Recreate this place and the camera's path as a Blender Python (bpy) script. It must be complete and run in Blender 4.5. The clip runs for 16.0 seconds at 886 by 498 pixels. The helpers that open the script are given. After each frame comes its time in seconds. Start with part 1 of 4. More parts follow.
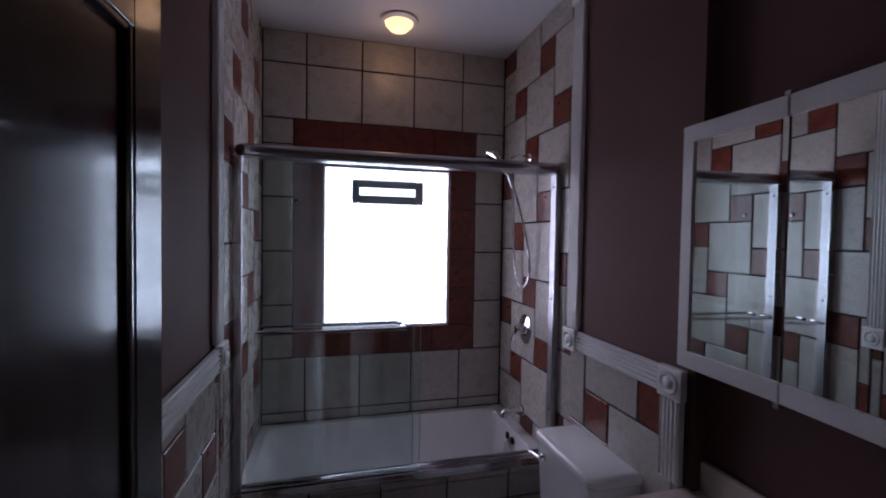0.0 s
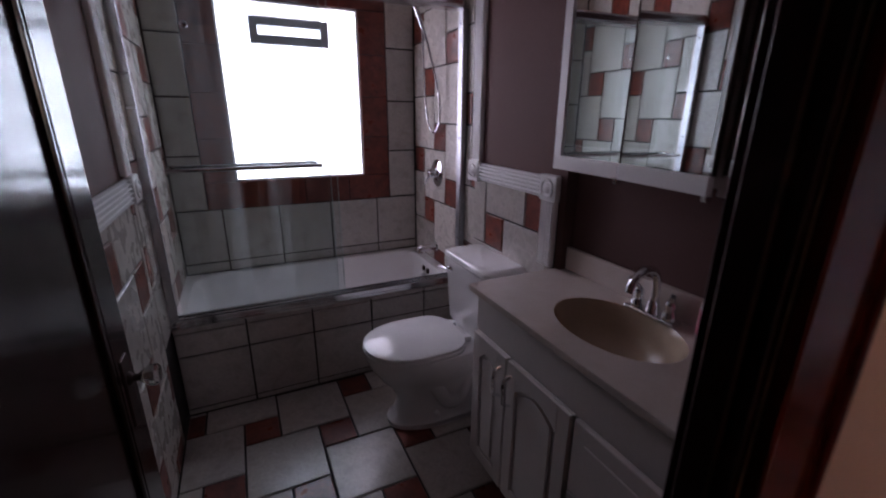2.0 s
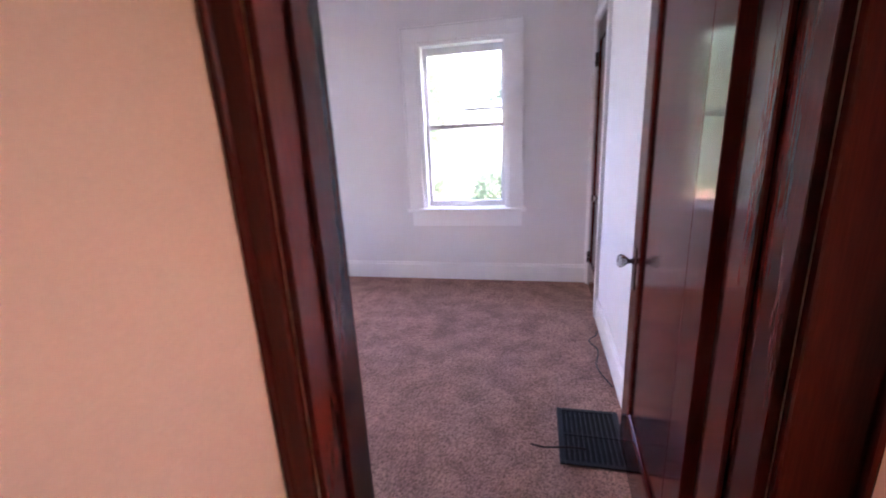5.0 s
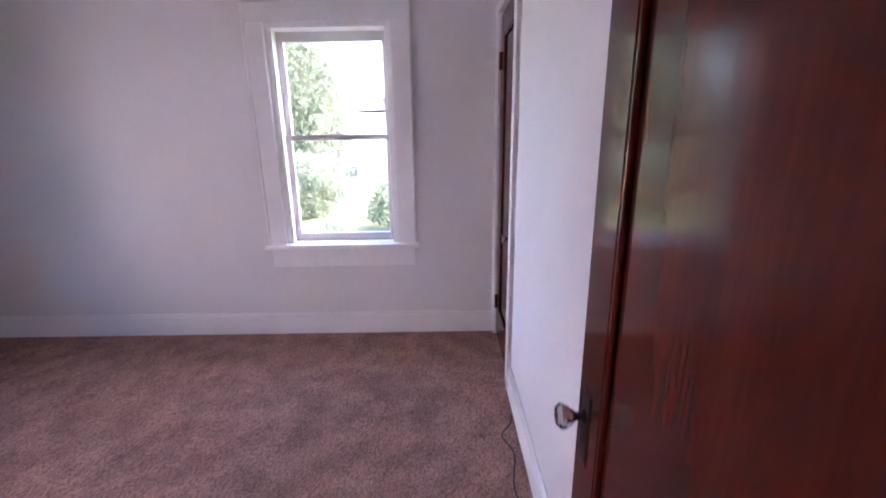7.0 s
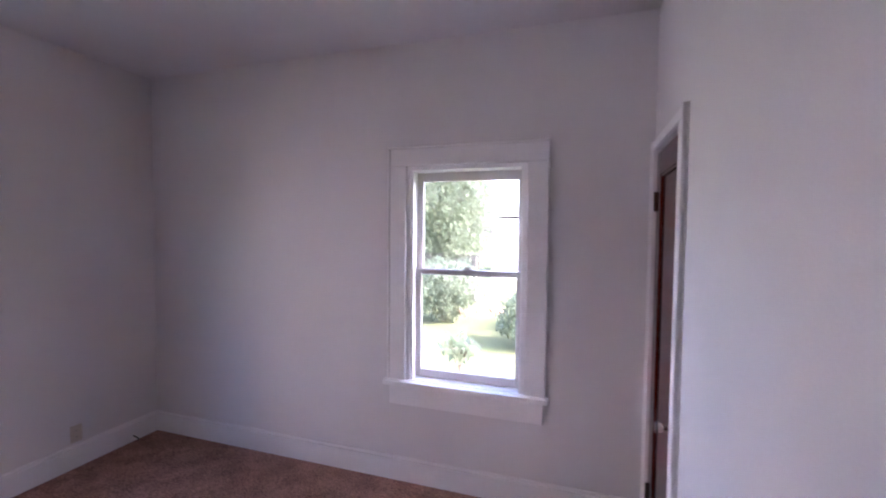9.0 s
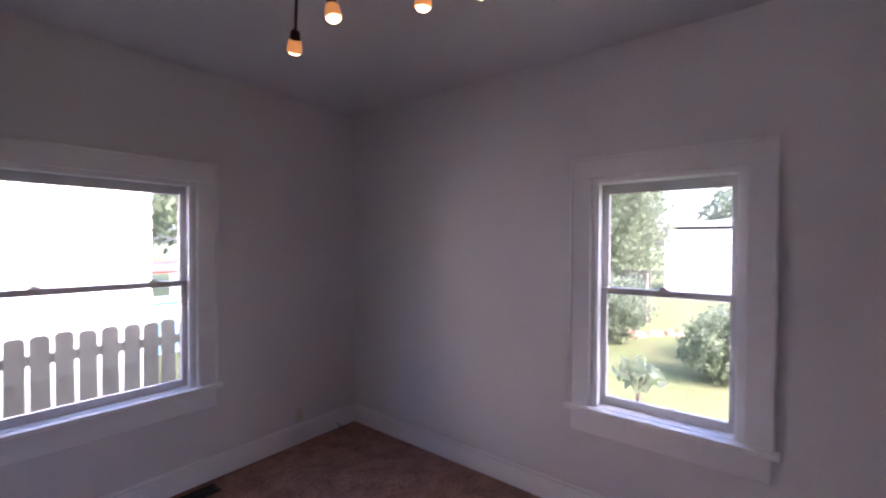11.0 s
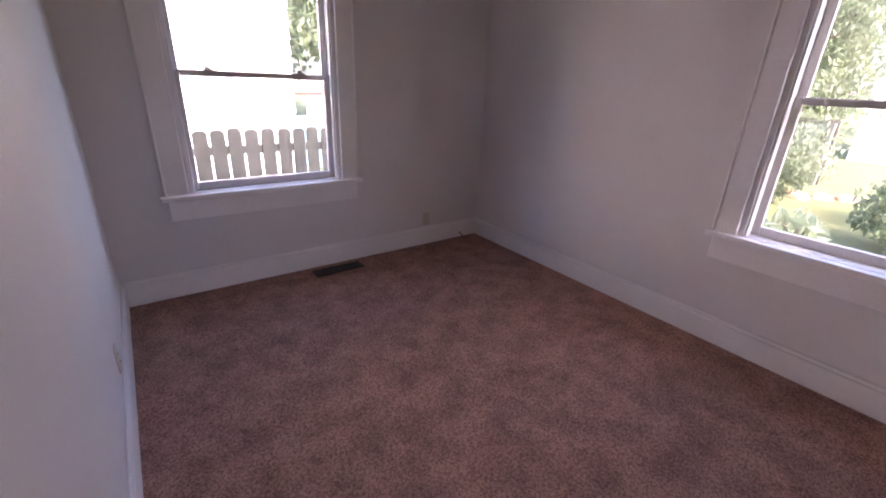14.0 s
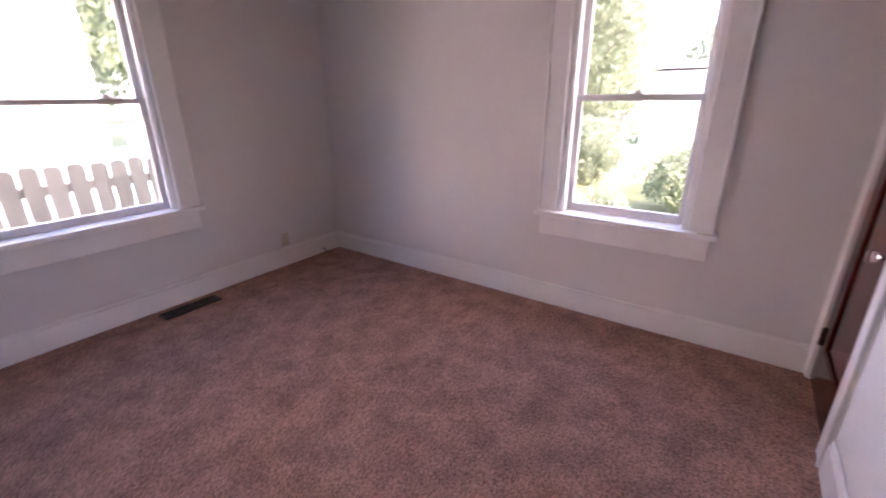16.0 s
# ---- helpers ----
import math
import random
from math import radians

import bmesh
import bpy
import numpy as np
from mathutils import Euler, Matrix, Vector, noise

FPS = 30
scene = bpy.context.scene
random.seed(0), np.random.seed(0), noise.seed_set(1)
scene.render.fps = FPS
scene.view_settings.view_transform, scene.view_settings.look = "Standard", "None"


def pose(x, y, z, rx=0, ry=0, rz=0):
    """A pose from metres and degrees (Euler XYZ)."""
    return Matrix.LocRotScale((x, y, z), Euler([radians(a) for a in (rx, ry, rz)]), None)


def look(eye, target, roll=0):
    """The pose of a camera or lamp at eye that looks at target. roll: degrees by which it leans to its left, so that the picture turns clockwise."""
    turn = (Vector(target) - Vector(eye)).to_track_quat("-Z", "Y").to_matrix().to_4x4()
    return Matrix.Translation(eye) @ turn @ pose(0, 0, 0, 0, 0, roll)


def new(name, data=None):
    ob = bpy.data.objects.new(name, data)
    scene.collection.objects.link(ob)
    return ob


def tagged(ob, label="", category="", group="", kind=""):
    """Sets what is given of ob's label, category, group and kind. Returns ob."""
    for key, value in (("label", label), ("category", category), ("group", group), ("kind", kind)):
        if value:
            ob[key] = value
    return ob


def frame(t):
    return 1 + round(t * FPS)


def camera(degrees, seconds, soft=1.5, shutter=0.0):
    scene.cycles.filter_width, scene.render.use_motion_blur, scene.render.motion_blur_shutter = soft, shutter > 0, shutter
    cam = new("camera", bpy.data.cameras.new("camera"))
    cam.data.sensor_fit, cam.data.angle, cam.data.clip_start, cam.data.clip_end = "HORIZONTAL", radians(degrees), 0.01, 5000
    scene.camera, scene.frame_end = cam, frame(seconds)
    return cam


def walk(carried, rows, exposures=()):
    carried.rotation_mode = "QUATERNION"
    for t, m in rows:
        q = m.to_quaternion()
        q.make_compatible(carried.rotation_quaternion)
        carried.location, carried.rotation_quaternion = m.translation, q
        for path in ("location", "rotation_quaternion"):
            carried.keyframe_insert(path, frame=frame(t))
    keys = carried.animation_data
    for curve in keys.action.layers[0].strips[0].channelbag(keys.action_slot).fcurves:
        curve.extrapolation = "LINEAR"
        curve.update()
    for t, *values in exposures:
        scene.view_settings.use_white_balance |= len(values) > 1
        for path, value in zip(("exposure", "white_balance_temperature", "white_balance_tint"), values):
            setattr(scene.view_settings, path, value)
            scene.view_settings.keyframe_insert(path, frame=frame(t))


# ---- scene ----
cam = camera(92.7, 16.0, 1.8, 0.5)
PATH = [
    (0, (-0.012, -0.221, 1.583), (0.495, 1.712, 1.526), 0.9),
    (0.5, (-0.001, -0.249, 1.562), (0.585, 1.66, 1.447), 0.2),
    (1, (0.004, -0.292, 1.519), (0.698, 1.564, 1.249), 0.1),
    (1.5, (-0.021, -0.354, 1.468), (0.737, 1.449, 1.052), -0.2),
    (2, (-0.036, -0.41, 1.4), (0.784, 1.311, 0.796), 0.4),
    (2.5, (-0.027, -0.478, 1.379), (0.963, 1.132, 0.724), -0.1),
    (3, (0.017, -0.558, 1.388), (1.284, 0.842, 0.728), -0.4),
    (3.5, (0.11, -0.627, 1.392), (1.654, 0.486, 0.777), -2.1),
    (4, (0.285, -0.705, 1.326), (1.99, 0.186, 0.779), -3.7),
    (4.5, (0.408, -0.73, 1.348), (2.221, -0.07, 0.822), -2.8),
    (5, (0.532, -0.718, 1.342), (2.411, -0.284, 0.81), -2.9),
    (7.3, (1.545, -0.827, 1.451), (3.472, -0.825, 0.914), -0.8),
    (7.5, (1.622, -0.858, 1.478), (3.553, -0.744, 0.973), -0.9),
    (8, (1.72, -0.822, 1.535), (3.668, -0.52, 1.21), -1.6),
    (8.2, (1.739, -0.823, 1.566), (3.682, -0.447, 1.287), -0.9),
    (10.3, (1.691, -0.681, 1.689), (3.431, 0.299, 1.796), 0.9),
    (10.5, (1.72, -0.682, 1.679), (3.414, 0.377, 1.765), 1.2),
    (11, (1.672, -0.605, 1.673), (3.236, 0.642, 1.643), 0.3),
    (11.5, (1.659, -0.572, 1.626), (3.096, 0.813, 1.497), 0.9),
    (12, (1.622, -0.529, 1.617), (2.931, 0.969, 1.414), 1.9),
    (12.5, (1.638, -0.531, 1.577), (2.852, 1.027, 1.266), 2.4),
    (13, (1.612, -0.505, 1.509), (2.772, 1.055, 1.04), 3.3),
    (13.5, (1.625, -0.52, 1.457), (2.753, 1.012, 0.84), 2.5),
    (14, (1.612, -0.524, 1.413), (2.721, 0.965, 0.668), 2.5),
    (14.5, (1.599, -0.539, 1.394), (2.717, 0.923, 0.61), 2.3),
    (15, (1.605, -0.566, 1.378), (2.807, 0.809, 0.564), 2.4),
    (15.5, (1.599, -0.598, 1.38), (2.968, 0.637, 0.605), 1.8),
    (16, (1.592, -0.662, 1.399), (3.126, 0.427, 0.721), -0.5),
]
EXPOSURES = [(0, 1.85, 5700, 28), (1.5, 1.9, 5850, 30), (2.5, 3.05, 6250, 33), (3.0, 3.65, 6200, 32), (3.5, 4.05, 6050, 30), (4.0, 4.5, 5850, 30), (5.0, 4.85, 5750, 29), (7.3, 4.45, 5850, 31), (8.2, 4.3, 5850, 32),
             (10.5, 3.65, 6000, 32), (12.2, 3.05, 6200, 32), (13.0, 3.2, 6350, 33), (14.0, 3.75, 6650, 33), (16, 4.3, 6800, 36)]
walk(cam, [(t, look(eye, target, roll)) for t, eye, target, roll in PATH], EXPOSURES)

# ---- light ----
world = bpy.data.worlds.new("sky")
scene.world = world
world.use_nodes = True
wn = world.node_tree.nodes
sky = wn.new("ShaderNodeTexSky")
sky.sky_type = "NISHITA"
sky.sun_disc = False
sky.sun_elevation, sky.sun_rotation = radians(40), radians(191)
sky.air_density, sky.dust_density = 1.0, 4.0
wn["Background"].inputs["Strength"].default_value = 0.15
world.node_tree.links.new(sky.outputs[0], wn["Background"].inputs["Color"])
sun = new("sun", bpy.data.lights.new("sun", "SUN"))
sun.data.energy, sun.data.angle, sun.data.color = 1.5, radians(12), (1.0, 0.95, 0.88)
sun.matrix_world = look((0, 0, 0), (0.15, 0.75, -0.64))


def area(name, m, w, h, watts, color):
    lamp = new(name, bpy.data.lights.new(name, "AREA"))
    lamp.data.shape, lamp.data.size, lamp.data.size_y = "RECTANGLE", w, h
    lamp.data.energy, lamp.data.color = watts, color
    lamp.matrix_world = m
    return lamp


# daylight standing in the bathroom window's opening, behind the frosted blocks
area("bathroom_daylight", look((0.33, 2.64, 1.51), (0.33, 0.9, 0.8)), 0.8, 1.0, 2.7, (0.93, 0.94, 1.0))


# ---- materials ----
def mat(name, color, rough=0.6, metal=0.0, vary=0.12, scale=6.0, fine=60.0, bump=0.1, depth=0.002, tint=None,
        stretch=(1, 1, 1), per_piece=0.0, coat=0.0, spec=0.5, rvary=0.08):
    m = bpy.data.materials.new(name)
    m.use_nodes = True
    n, l = m.node_tree.nodes, m.node_tree.links
    b = n["Principled BSDF"]
    b.inputs["Metallic"].default_value = metal
    b.inputs["Coat Weight"].default_value = coat
    b.inputs["Coat Roughness"].default_value = 0.06
    b.inputs["Specular IOR Level"].default_value = spec
    co = n.new("ShaderNodeTexCoord")
    mp = n.new("ShaderNodeMapping")
    mp.inputs["Scale"].default_value = stretch
    l.new(co.outputs["Object"], mp.inputs["Vector"])
    vec = mp.outputs[0]
    if per_piece:
        info = n.new("ShaderNodeObjectInfo")
        off = n.new("ShaderNodeVectorMath")
        off.operation = "MULTIPLY_ADD"
        off.inputs[1].default_value = (37, 19, 53)
        l.new(info.outputs["Random"], off.inputs[0])
        l.new(vec, off.inputs[2])
        vec = off.outputs[0]
    big, small = n.new("ShaderNodeTexNoise"), n.new("ShaderNodeTexNoise")
    big.inputs["Scale"].default_value, small.inputs["Scale"].default_value = scale, fine
    big.inputs["Detail"].default_value, small.inputs["Detail"].default_value = 5, 3
    l.new(vec, big.inputs["Vector"])
    l.new(vec, small.inputs["Vector"])
    mix = n.new("ShaderNodeMix")
    mix.data_type = "RGBA"
    second = tint or [c * (1 - 2.5 * vary) for c in color]
    mix.inputs[6].default_value = (*color, 1)
    mix.inputs[7].default_value = (*second, 1)
    rampn = n.new("ShaderNodeMapRange")
    rampn.inputs[1].default_value, rampn.inputs[2].default_value = 0.38, 0.68
    l.new(big.outputs["Fac"], rampn.inputs[0])
    l.new(rampn.outputs[0], mix.inputs[0])
    val = n.new("ShaderNodeHueSaturation")
    vr = n.new("ShaderNodeMapRange")
    vr.inputs[1].default_value, vr.inputs[2].default_value = 0.3, 0.7
    vr.inputs[3].default_value, vr.inputs[4].default_value = 1 - vary, 1 + vary
    l.new(small.outputs["Fac"], vr.inputs[0])
    last = vr.outputs[0]
    if per_piece:
        pr = n.new("ShaderNodeMapRange")
        pr.inputs[3].default_value, pr.inputs[4].default_value = 1 - per_piece, 1 + per_piece
        l.new(info.outputs["Random"], pr.inputs[0])
        mul = n.new("ShaderNodeMath")
        mul.operation = "MULTIPLY"
        l.new(last, mul.inputs[0])
        l.new(pr.outputs[0], mul.inputs[1])
        last = mul.outputs[0]
    l.new(last, val.inputs["Value"])
    l.new(mix.outputs[2], val.inputs["Color"])
    l.new(val.outputs[0], b.inputs["Base Color"])
    rr = n.new("ShaderNodeMapRange")
    rr.inputs[3].default_value, rr.inputs[4].default_value = max(0.02, rough - rvary), min(1, rough + rvary)
    l.new(big.outputs["Fac"], rr.inputs[0])
    l.new(rr.outputs[0], b.inputs["Roughness"])
    if bump:
        bp = n.new("ShaderNodeBump")
        bp.inputs["Strength"].default_value, bp.inputs["Distance"].default_value = bump, depth
        l.new(small.outputs["Fac"], bp.inputs["Height"])
        l.new(bp.outputs[0], b.inputs["Normal"])
    return m


def glass_mat(name, rough=0.0, tint=(1, 1, 1)):
    m = bpy.data.materials.new(name)
    m.use_nodes = True
    n, l = m.node_tree.nodes, m.node_tree.links
    n.remove(n["Principled BSDF"])
    tr, gl, mx, fr, mp = (n.new("ShaderNodeBsdfTransparent"), n.new("ShaderNodeBsdfGlossy"), n.new("ShaderNodeMixShader"), n.new("ShaderNodeLayerWeight"), n.new("ShaderNodeMath"))
    tr.inputs[0].default_value = (*tint, 1)
    gl.inputs["Roughness"].default_value = rough
    fr.inputs[0].default_value = 0.12
    mp.operation, mp.use_clamp = "MULTIPLY_ADD", True
    mp.inputs[1].default_value, mp.inputs[2].default_value = 0.5, 0.025
    l.new(fr.outputs["Facing"], mp.inputs[0])
    l.new(mp.outputs[0], mx.inputs[0])
    l.new(tr.outputs[0], mx.inputs[1])
    l.new(gl.outputs[0], mx.inputs[2])
    l.new(mx.outputs[0], n["Material Output"].inputs[0])
    return m


def glow(name, color, strength):
    m = bpy.data.materials.new(name)
    m.use_nodes = True
    b = m.node_tree.nodes["Principled BSDF"]
    b.inputs["Base Color"].default_value = (*color, 1)
    b.inputs["Emission Color"].default_value = (*color, 1)
    b.inputs["Emission Strength"].default_value = strength
    return m


WHITE = mat("white_wall_paint", (0.75, 0.73, 0.73), 0.7, vary=0.02, scale=1.2, fine=180, bump=0.25, depth=0.0015)
TRIM = mat("white_gloss_paint", (0.87, 0.86, 0.86), 0.35, vary=0.02, scale=3, fine=90, bump=0.1, depth=0.001)
CEIL = mat("ceiling_paint", (0.72, 0.70, 0.71), 0.85, vary=0.02, scale=1.5, fine=160, bump=0.2)
MAUVE = mat("mauve_brown_paint", (0.14, 0.078, 0.072), 0.75, spec=0.2, vary=0.05, scale=1.5, fine=150, bump=0.2, depth=0.001)
PEACH = mat("peach_paint", (0.62, 0.355, 0.235), 0.6, vary=0.025, scale=1.3, fine=140, bump=0.1, depth=0.001)
WOOD = mat("red_mahogany_varnish", (0.098, 0.0135, 0.008), 0.14, vary=0.14, scale=2.5, fine=45, bump=0.02, depth=0.001,
           tint=(0.066, 0.009, 0.0058), stretch=(6, 6, 0.35), coat=0.0, spec=0.28, rvary=0.05)
# darker tone of the mahogany, for the bathroom door and its jamb
DARKWOOD = mat("darker_mahogany", (0.022, 0.005, 0.005), 0.2, vary=0.25, scale=3, fine=40, bump=0.12, depth=0.001,
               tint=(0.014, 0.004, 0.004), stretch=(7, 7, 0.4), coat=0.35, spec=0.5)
CARPET = mat("brown_carpet_pile", (0.45, 0.262, 0.202), 0.95, vary=0.5, scale=6.5, fine=110, bump=1.0, depth=0.012,
             tint=(0.30, 0.172, 0.14), spec=0.05)
TILE = mat("mottled_grey_tile", (0.50, 0.465, 0.43), 0.28, vary=0.07, scale=14, fine=70, bump=0.08, depth=0.001,
           tint=(0.37, 0.335, 0.30), per_piece=0.07)
RED = mat("rust_red_tile", (0.185, 0.044, 0.027), 0.3, vary=0.15, scale=16, fine=80, bump=0.1, depth=0.001,
          tint=(0.10, 0.024, 0.017), per_piece=0.15)
GROUT = mat("dark_grout", (0.042, 0.036, 0.036), 0.9, vary=0.15, scale=20, fine=200, bump=0.3)
PORC = mat("white_porcelain", (0.78, 0.77, 0.77), 0.12, vary=0.01, scale=2, fine=20, bump=0, coat=0.3, rvary=0.03)
MARBLE = mat("cream_cultured_marble", (0.68, 0.60, 0.55), 0.2, vary=0.03, scale=9, fine=120, bump=0.03, tint=(0.62, 0.53, 0.47))
BOWL = mat("tan_sink_bowl", (0.56, 0.44, 0.32), 0.2, vary=0.03, scale=9, fine=120, bump=0)
CAB = mat("cream_cabinet_paint", (0.68, 0.625, 0.60), 0.4, vary=0.02, scale=3, fine=80, bump=0.08)
CHROME = mat("chrome", (0.75, 0.76, 0.78), 0.1, 1.0, vary=0.02, scale=8, fine=60, bump=0, rvary=0.04)
BRUSHED = mat("brushed_aluminium", (0.45, 0.46, 0.49), 0.40, 1.0, vary=0.05, scale=8, fine=90, bump=0.05, stretch=(0.3, 4, 4))
SATIN = mat("satin_anodised_aluminium", (0.50, 0.49, 0.51), 0.24, 1.0, vary=0.03, scale=5, fine=90, bump=0.02, stretch=(0.3, 4, 4))
BRONZE = mat("dark_bronze_metal", (0.06, 0.04, 0.035), 0.4, 0.8, vary=0.1, bump=0)
BLACK = mat("black_painted_steel", (0.02, 0.02, 0.024), 0.4, 0.3, vary=0.1, bump=0.1)
# near-black colour painted for the shade inside ducts and outlet slots
PIT = mat("painted_hole_shade", (0.008, 0.008, 0.008), 0.9, vary=0.2, bump=0)
PLASTIC = mat("ivory_plastic", (0.62, 0.56, 0.46), 0.4, vary=0.03, bump=0)
WHITEPL = mat("white_plastic", (0.8, 0.8, 0.8), 0.14, vary=0.02, bump=0)
PINK = mat("pink_label", (0.75, 0.2, 0.3), 0.4, vary=0.1, scale=30, bump=0)
VENTGREY = mat("grey_vent_plastic", (0.42, 0.44, 0.48), 0.5, vary=0.05, bump=0)
VINYL = mat("beige_vinyl_sash", (0.66, 0.63, 0.62), 0.4, vary=0.02, bump=0.03)
CRYSTAL = bpy.data.materials.new("crystal_glass")
CRYSTAL.use_nodes = True
for key_, value_ in (("Transmission Weight", 1.0), ("Roughness", 0.03), ("IOR", 1.52)):
    CRYSTAL.node_tree.nodes["Principled BSDF"].inputs[key_].default_value = value_
PANE = glass_mat("window_glass")
SHOWERGLASS = glass_mat("shower_glass", 0.02, (0.93, 0.97, 0.965))
GLASSEDGE = mat("polished_glass_edge", (0.42, 0.52, 0.50), 0.15, vary=0.03, bump=0)
# faint milky film in vertical runs
_n, _l = SHOWERGLASS.node_tree.nodes, SHOWERGLASS.node_tree.links
_co, _mp, _no, _rg, _df, _mx = (_n.new("ShaderNodeTexCoord"), _n.new("ShaderNodeMapping"), _n.new("ShaderNodeTexNoise"), _n.new("ShaderNodeMapRange"), _n.new("ShaderNodeBsdfTranslucent"), _n.new("ShaderNodeMixShader"))
_mp.inputs["Scale"].default_value = (9, 1, 0.35)
_no.inputs["Scale"].default_value, _no.inputs["Detail"].default_value = 1.6, 5
for _k, _v in ((1, 0.48), (2, 0.78), (3, 0.0), (4, 0.03)):
    _rg.inputs[_k].default_value = _v
_df.inputs[0].default_value = (0.8, 0.85, 0.86, 1)
_l.new(_co.outputs["Object"], _mp.inputs["Vector"])
_l.new(_mp.outputs[0], _no.inputs["Vector"])
_l.new(_no.outputs["Fac"], _rg.inputs[0])
_l.new(_rg.outputs[0], _mx.inputs[0])
_l.new(_n["Material Output"].inputs[0].links[0].from_socket, _mx.inputs[1])
_l.new(_df.outputs[0], _mx.inputs[2])
_l.new(_mx.outputs[0], _n["Material Output"].inputs[0])
MIRROR = mat("mirror_silver", (0.86, 0.9, 0.89), 0.01, 1.0, vary=0.0, bump=0, rvary=0.0)
BULB = glow("warm_bulb", (1.0, 0.6, 0.25), 1.2)
DOME = glow("warm_dome", (1.0, 0.58, 0.22), 0.55)
# emission stands in for daylight coming through the frosted blocks
BLOCK = glow("glowing_frosted_block", (0.95, 0.96, 1.0), 0.8)
AMBER = glow("lit_amber_glass", (1.0, 0.42, 0.12), 0.045)
FENCE = mat("weathered_fence_wood", (0.15, 0.143, 0.115), 0.9, vary=0.15, scale=5, fine=50, bump=0.4, stretch=(4, 4, 0.6), per_piece=0.15, tint=(0.12, 0.112, 0.092))
SIDING = mat("white_vinyl_siding", (0.8, 0.8, 0.82), 0.5, vary=0.02, bump=0.05)
GRASS = mat("lawn_grass", (0.075, 0.10, 0.028), 0.9, vary=0.3, scale=1.2, fine=25, bump=0.8, depth=0.05, tint=(0.11, 0.12, 0.045))
LEAF = mat("green_leaves", (0.09, 0.13, 0.065), 0.6, vary=0.3, scale=1.5, fine=9, bump=0, tint=(0.12, 0.155, 0.09))
LEAFB = mat("blue_green_leaves", (0.085, 0.12, 0.065), 0.6, vary=0.3, scale=1.5, fine=9, bump=0, tint=(0.11, 0.145, 0.09))
for _m in (LEAF, LEAFB):
    _n, _l = _m.node_tree.nodes, _m.node_tree.links
    _tl, _mx = _n.new("ShaderNodeBsdfTranslucent"), _n.new("ShaderNodeMixShader")
    _tl.inputs[0].default_value = (0.30, 0.34, 0.25, 1)
    _mx.inputs[0].default_value = 0.5
    _l.new(_n["Principled BSDF"].outputs[0], _mx.inputs[1])
    _l.new(_tl.outputs[0], _mx.inputs[2])
    _l.new(_mx.outputs[0], _n["Material Output"].inputs[0])
BARK = mat("bark", (0.13, 0.1, 0.08), 0.9, vary=0.2, scale=8, fine=30, bump=0.8, depth=0.02)
ROOF = mat("grey_shingles", (0.5, 0.49, 0.5), 0.9, vary=0.15, scale=6, fine=30, bump=0.5)
REDCLOTH = mat("faded_red_paint", (0.5, 0.1, 0.09), 0.6, vary=0.1, bump=0)
BLUE = mat("pale_blue_paint", (0.2, 0.42, 0.58), 0.5, vary=0.1, bump=0)
TERRA = mat("orange_stone", (0.5, 0.24, 0.15), 0.8, vary=0.15, bump=0.3)
PLANK = mat("oak_floor", (0.3, 0.17, 0.08), 0.4, vary=0.15, scale=4, fine=40, bump=0.1, stretch=(1, 8, 1))


# ---- helpers of this scene ----
def obj(name, bm, material, parent=None, smooth=False):
    me = bpy.data.meshes.new(name)
    bmesh.ops.recalc_face_normals(bm, faces=bm.faces)
    bm.to_mesh(me)
    bm.free()
    if smooth:
        me.polygons.foreach_set("use_smooth", [True] * len(me.polygons))
        me.set_sharp_from_angle(angle=radians(40))
    me.materials.append(material)
    ob = new(name, me)
    ob.parent = parent
    return ob


def part(name, bm, material, parent, label="", smooth=False):
    ob = obj(name, bm, material, parent, smooth)
    if label:
        ob["label"] = label
    return ob


def thing(name, label, category, group="", at=None):
    e = new(name)
    e.empty_display_size = 0.1
    if at is not None:
        e.matrix_world = at
    return tagged(e, label, category, group)


def struct(name, bm, material, label, category):
    return tagged(obj(name, bm, material), label, category, kind="structure")


def box(bm, x0, y0, z0, x1, y1, z1, bevel=0.0, seg=1):
    r = bmesh.ops.create_cube(bm, size=1, matrix=Matrix.Translation(((x0 + x1) / 2, (y0 + y1) / 2, (z0 + z1) / 2)) @ Matrix.Diagonal((abs(x1 - x0), abs(y1 - y0), abs(z1 - z0), 1)))
    if bevel:
        edges = {e for v in r["verts"] for e in v.link_edges}
        bmesh.ops.bevel(bm, geom=list(edges), offset=bevel, segments=seg, affect="EDGES", profile=0.5)
    return bm


def boxes(*rows, bevel=0.0, seg=1):
    bm = bmesh.new()
    for r in rows:
        box(bm, *r, bevel=bevel, seg=seg)
    return bm


def lathe(bm, profile, m=Matrix(), seg=24, sx=1.0, sy=1.0):
    """Turns (radius, height) pairs about the z axis of m."""
    rings = []
    for r, z in profile:
        rings.append([bm.verts.new(m @ Vector((r * sx * math.cos(a), r * sy * math.sin(a), z))) for a in (2 * math.pi * i / seg for i in range(seg))])
    for a, b in zip(rings, rings[1:]):
        for i in range(seg):
            j = (i + 1) % seg
            bm.faces.new((a[i], a[j], b[j], b[i]))
    bm.faces.new(rings[0][::-1])
    bm.faces.new(rings[-1])
    return bm


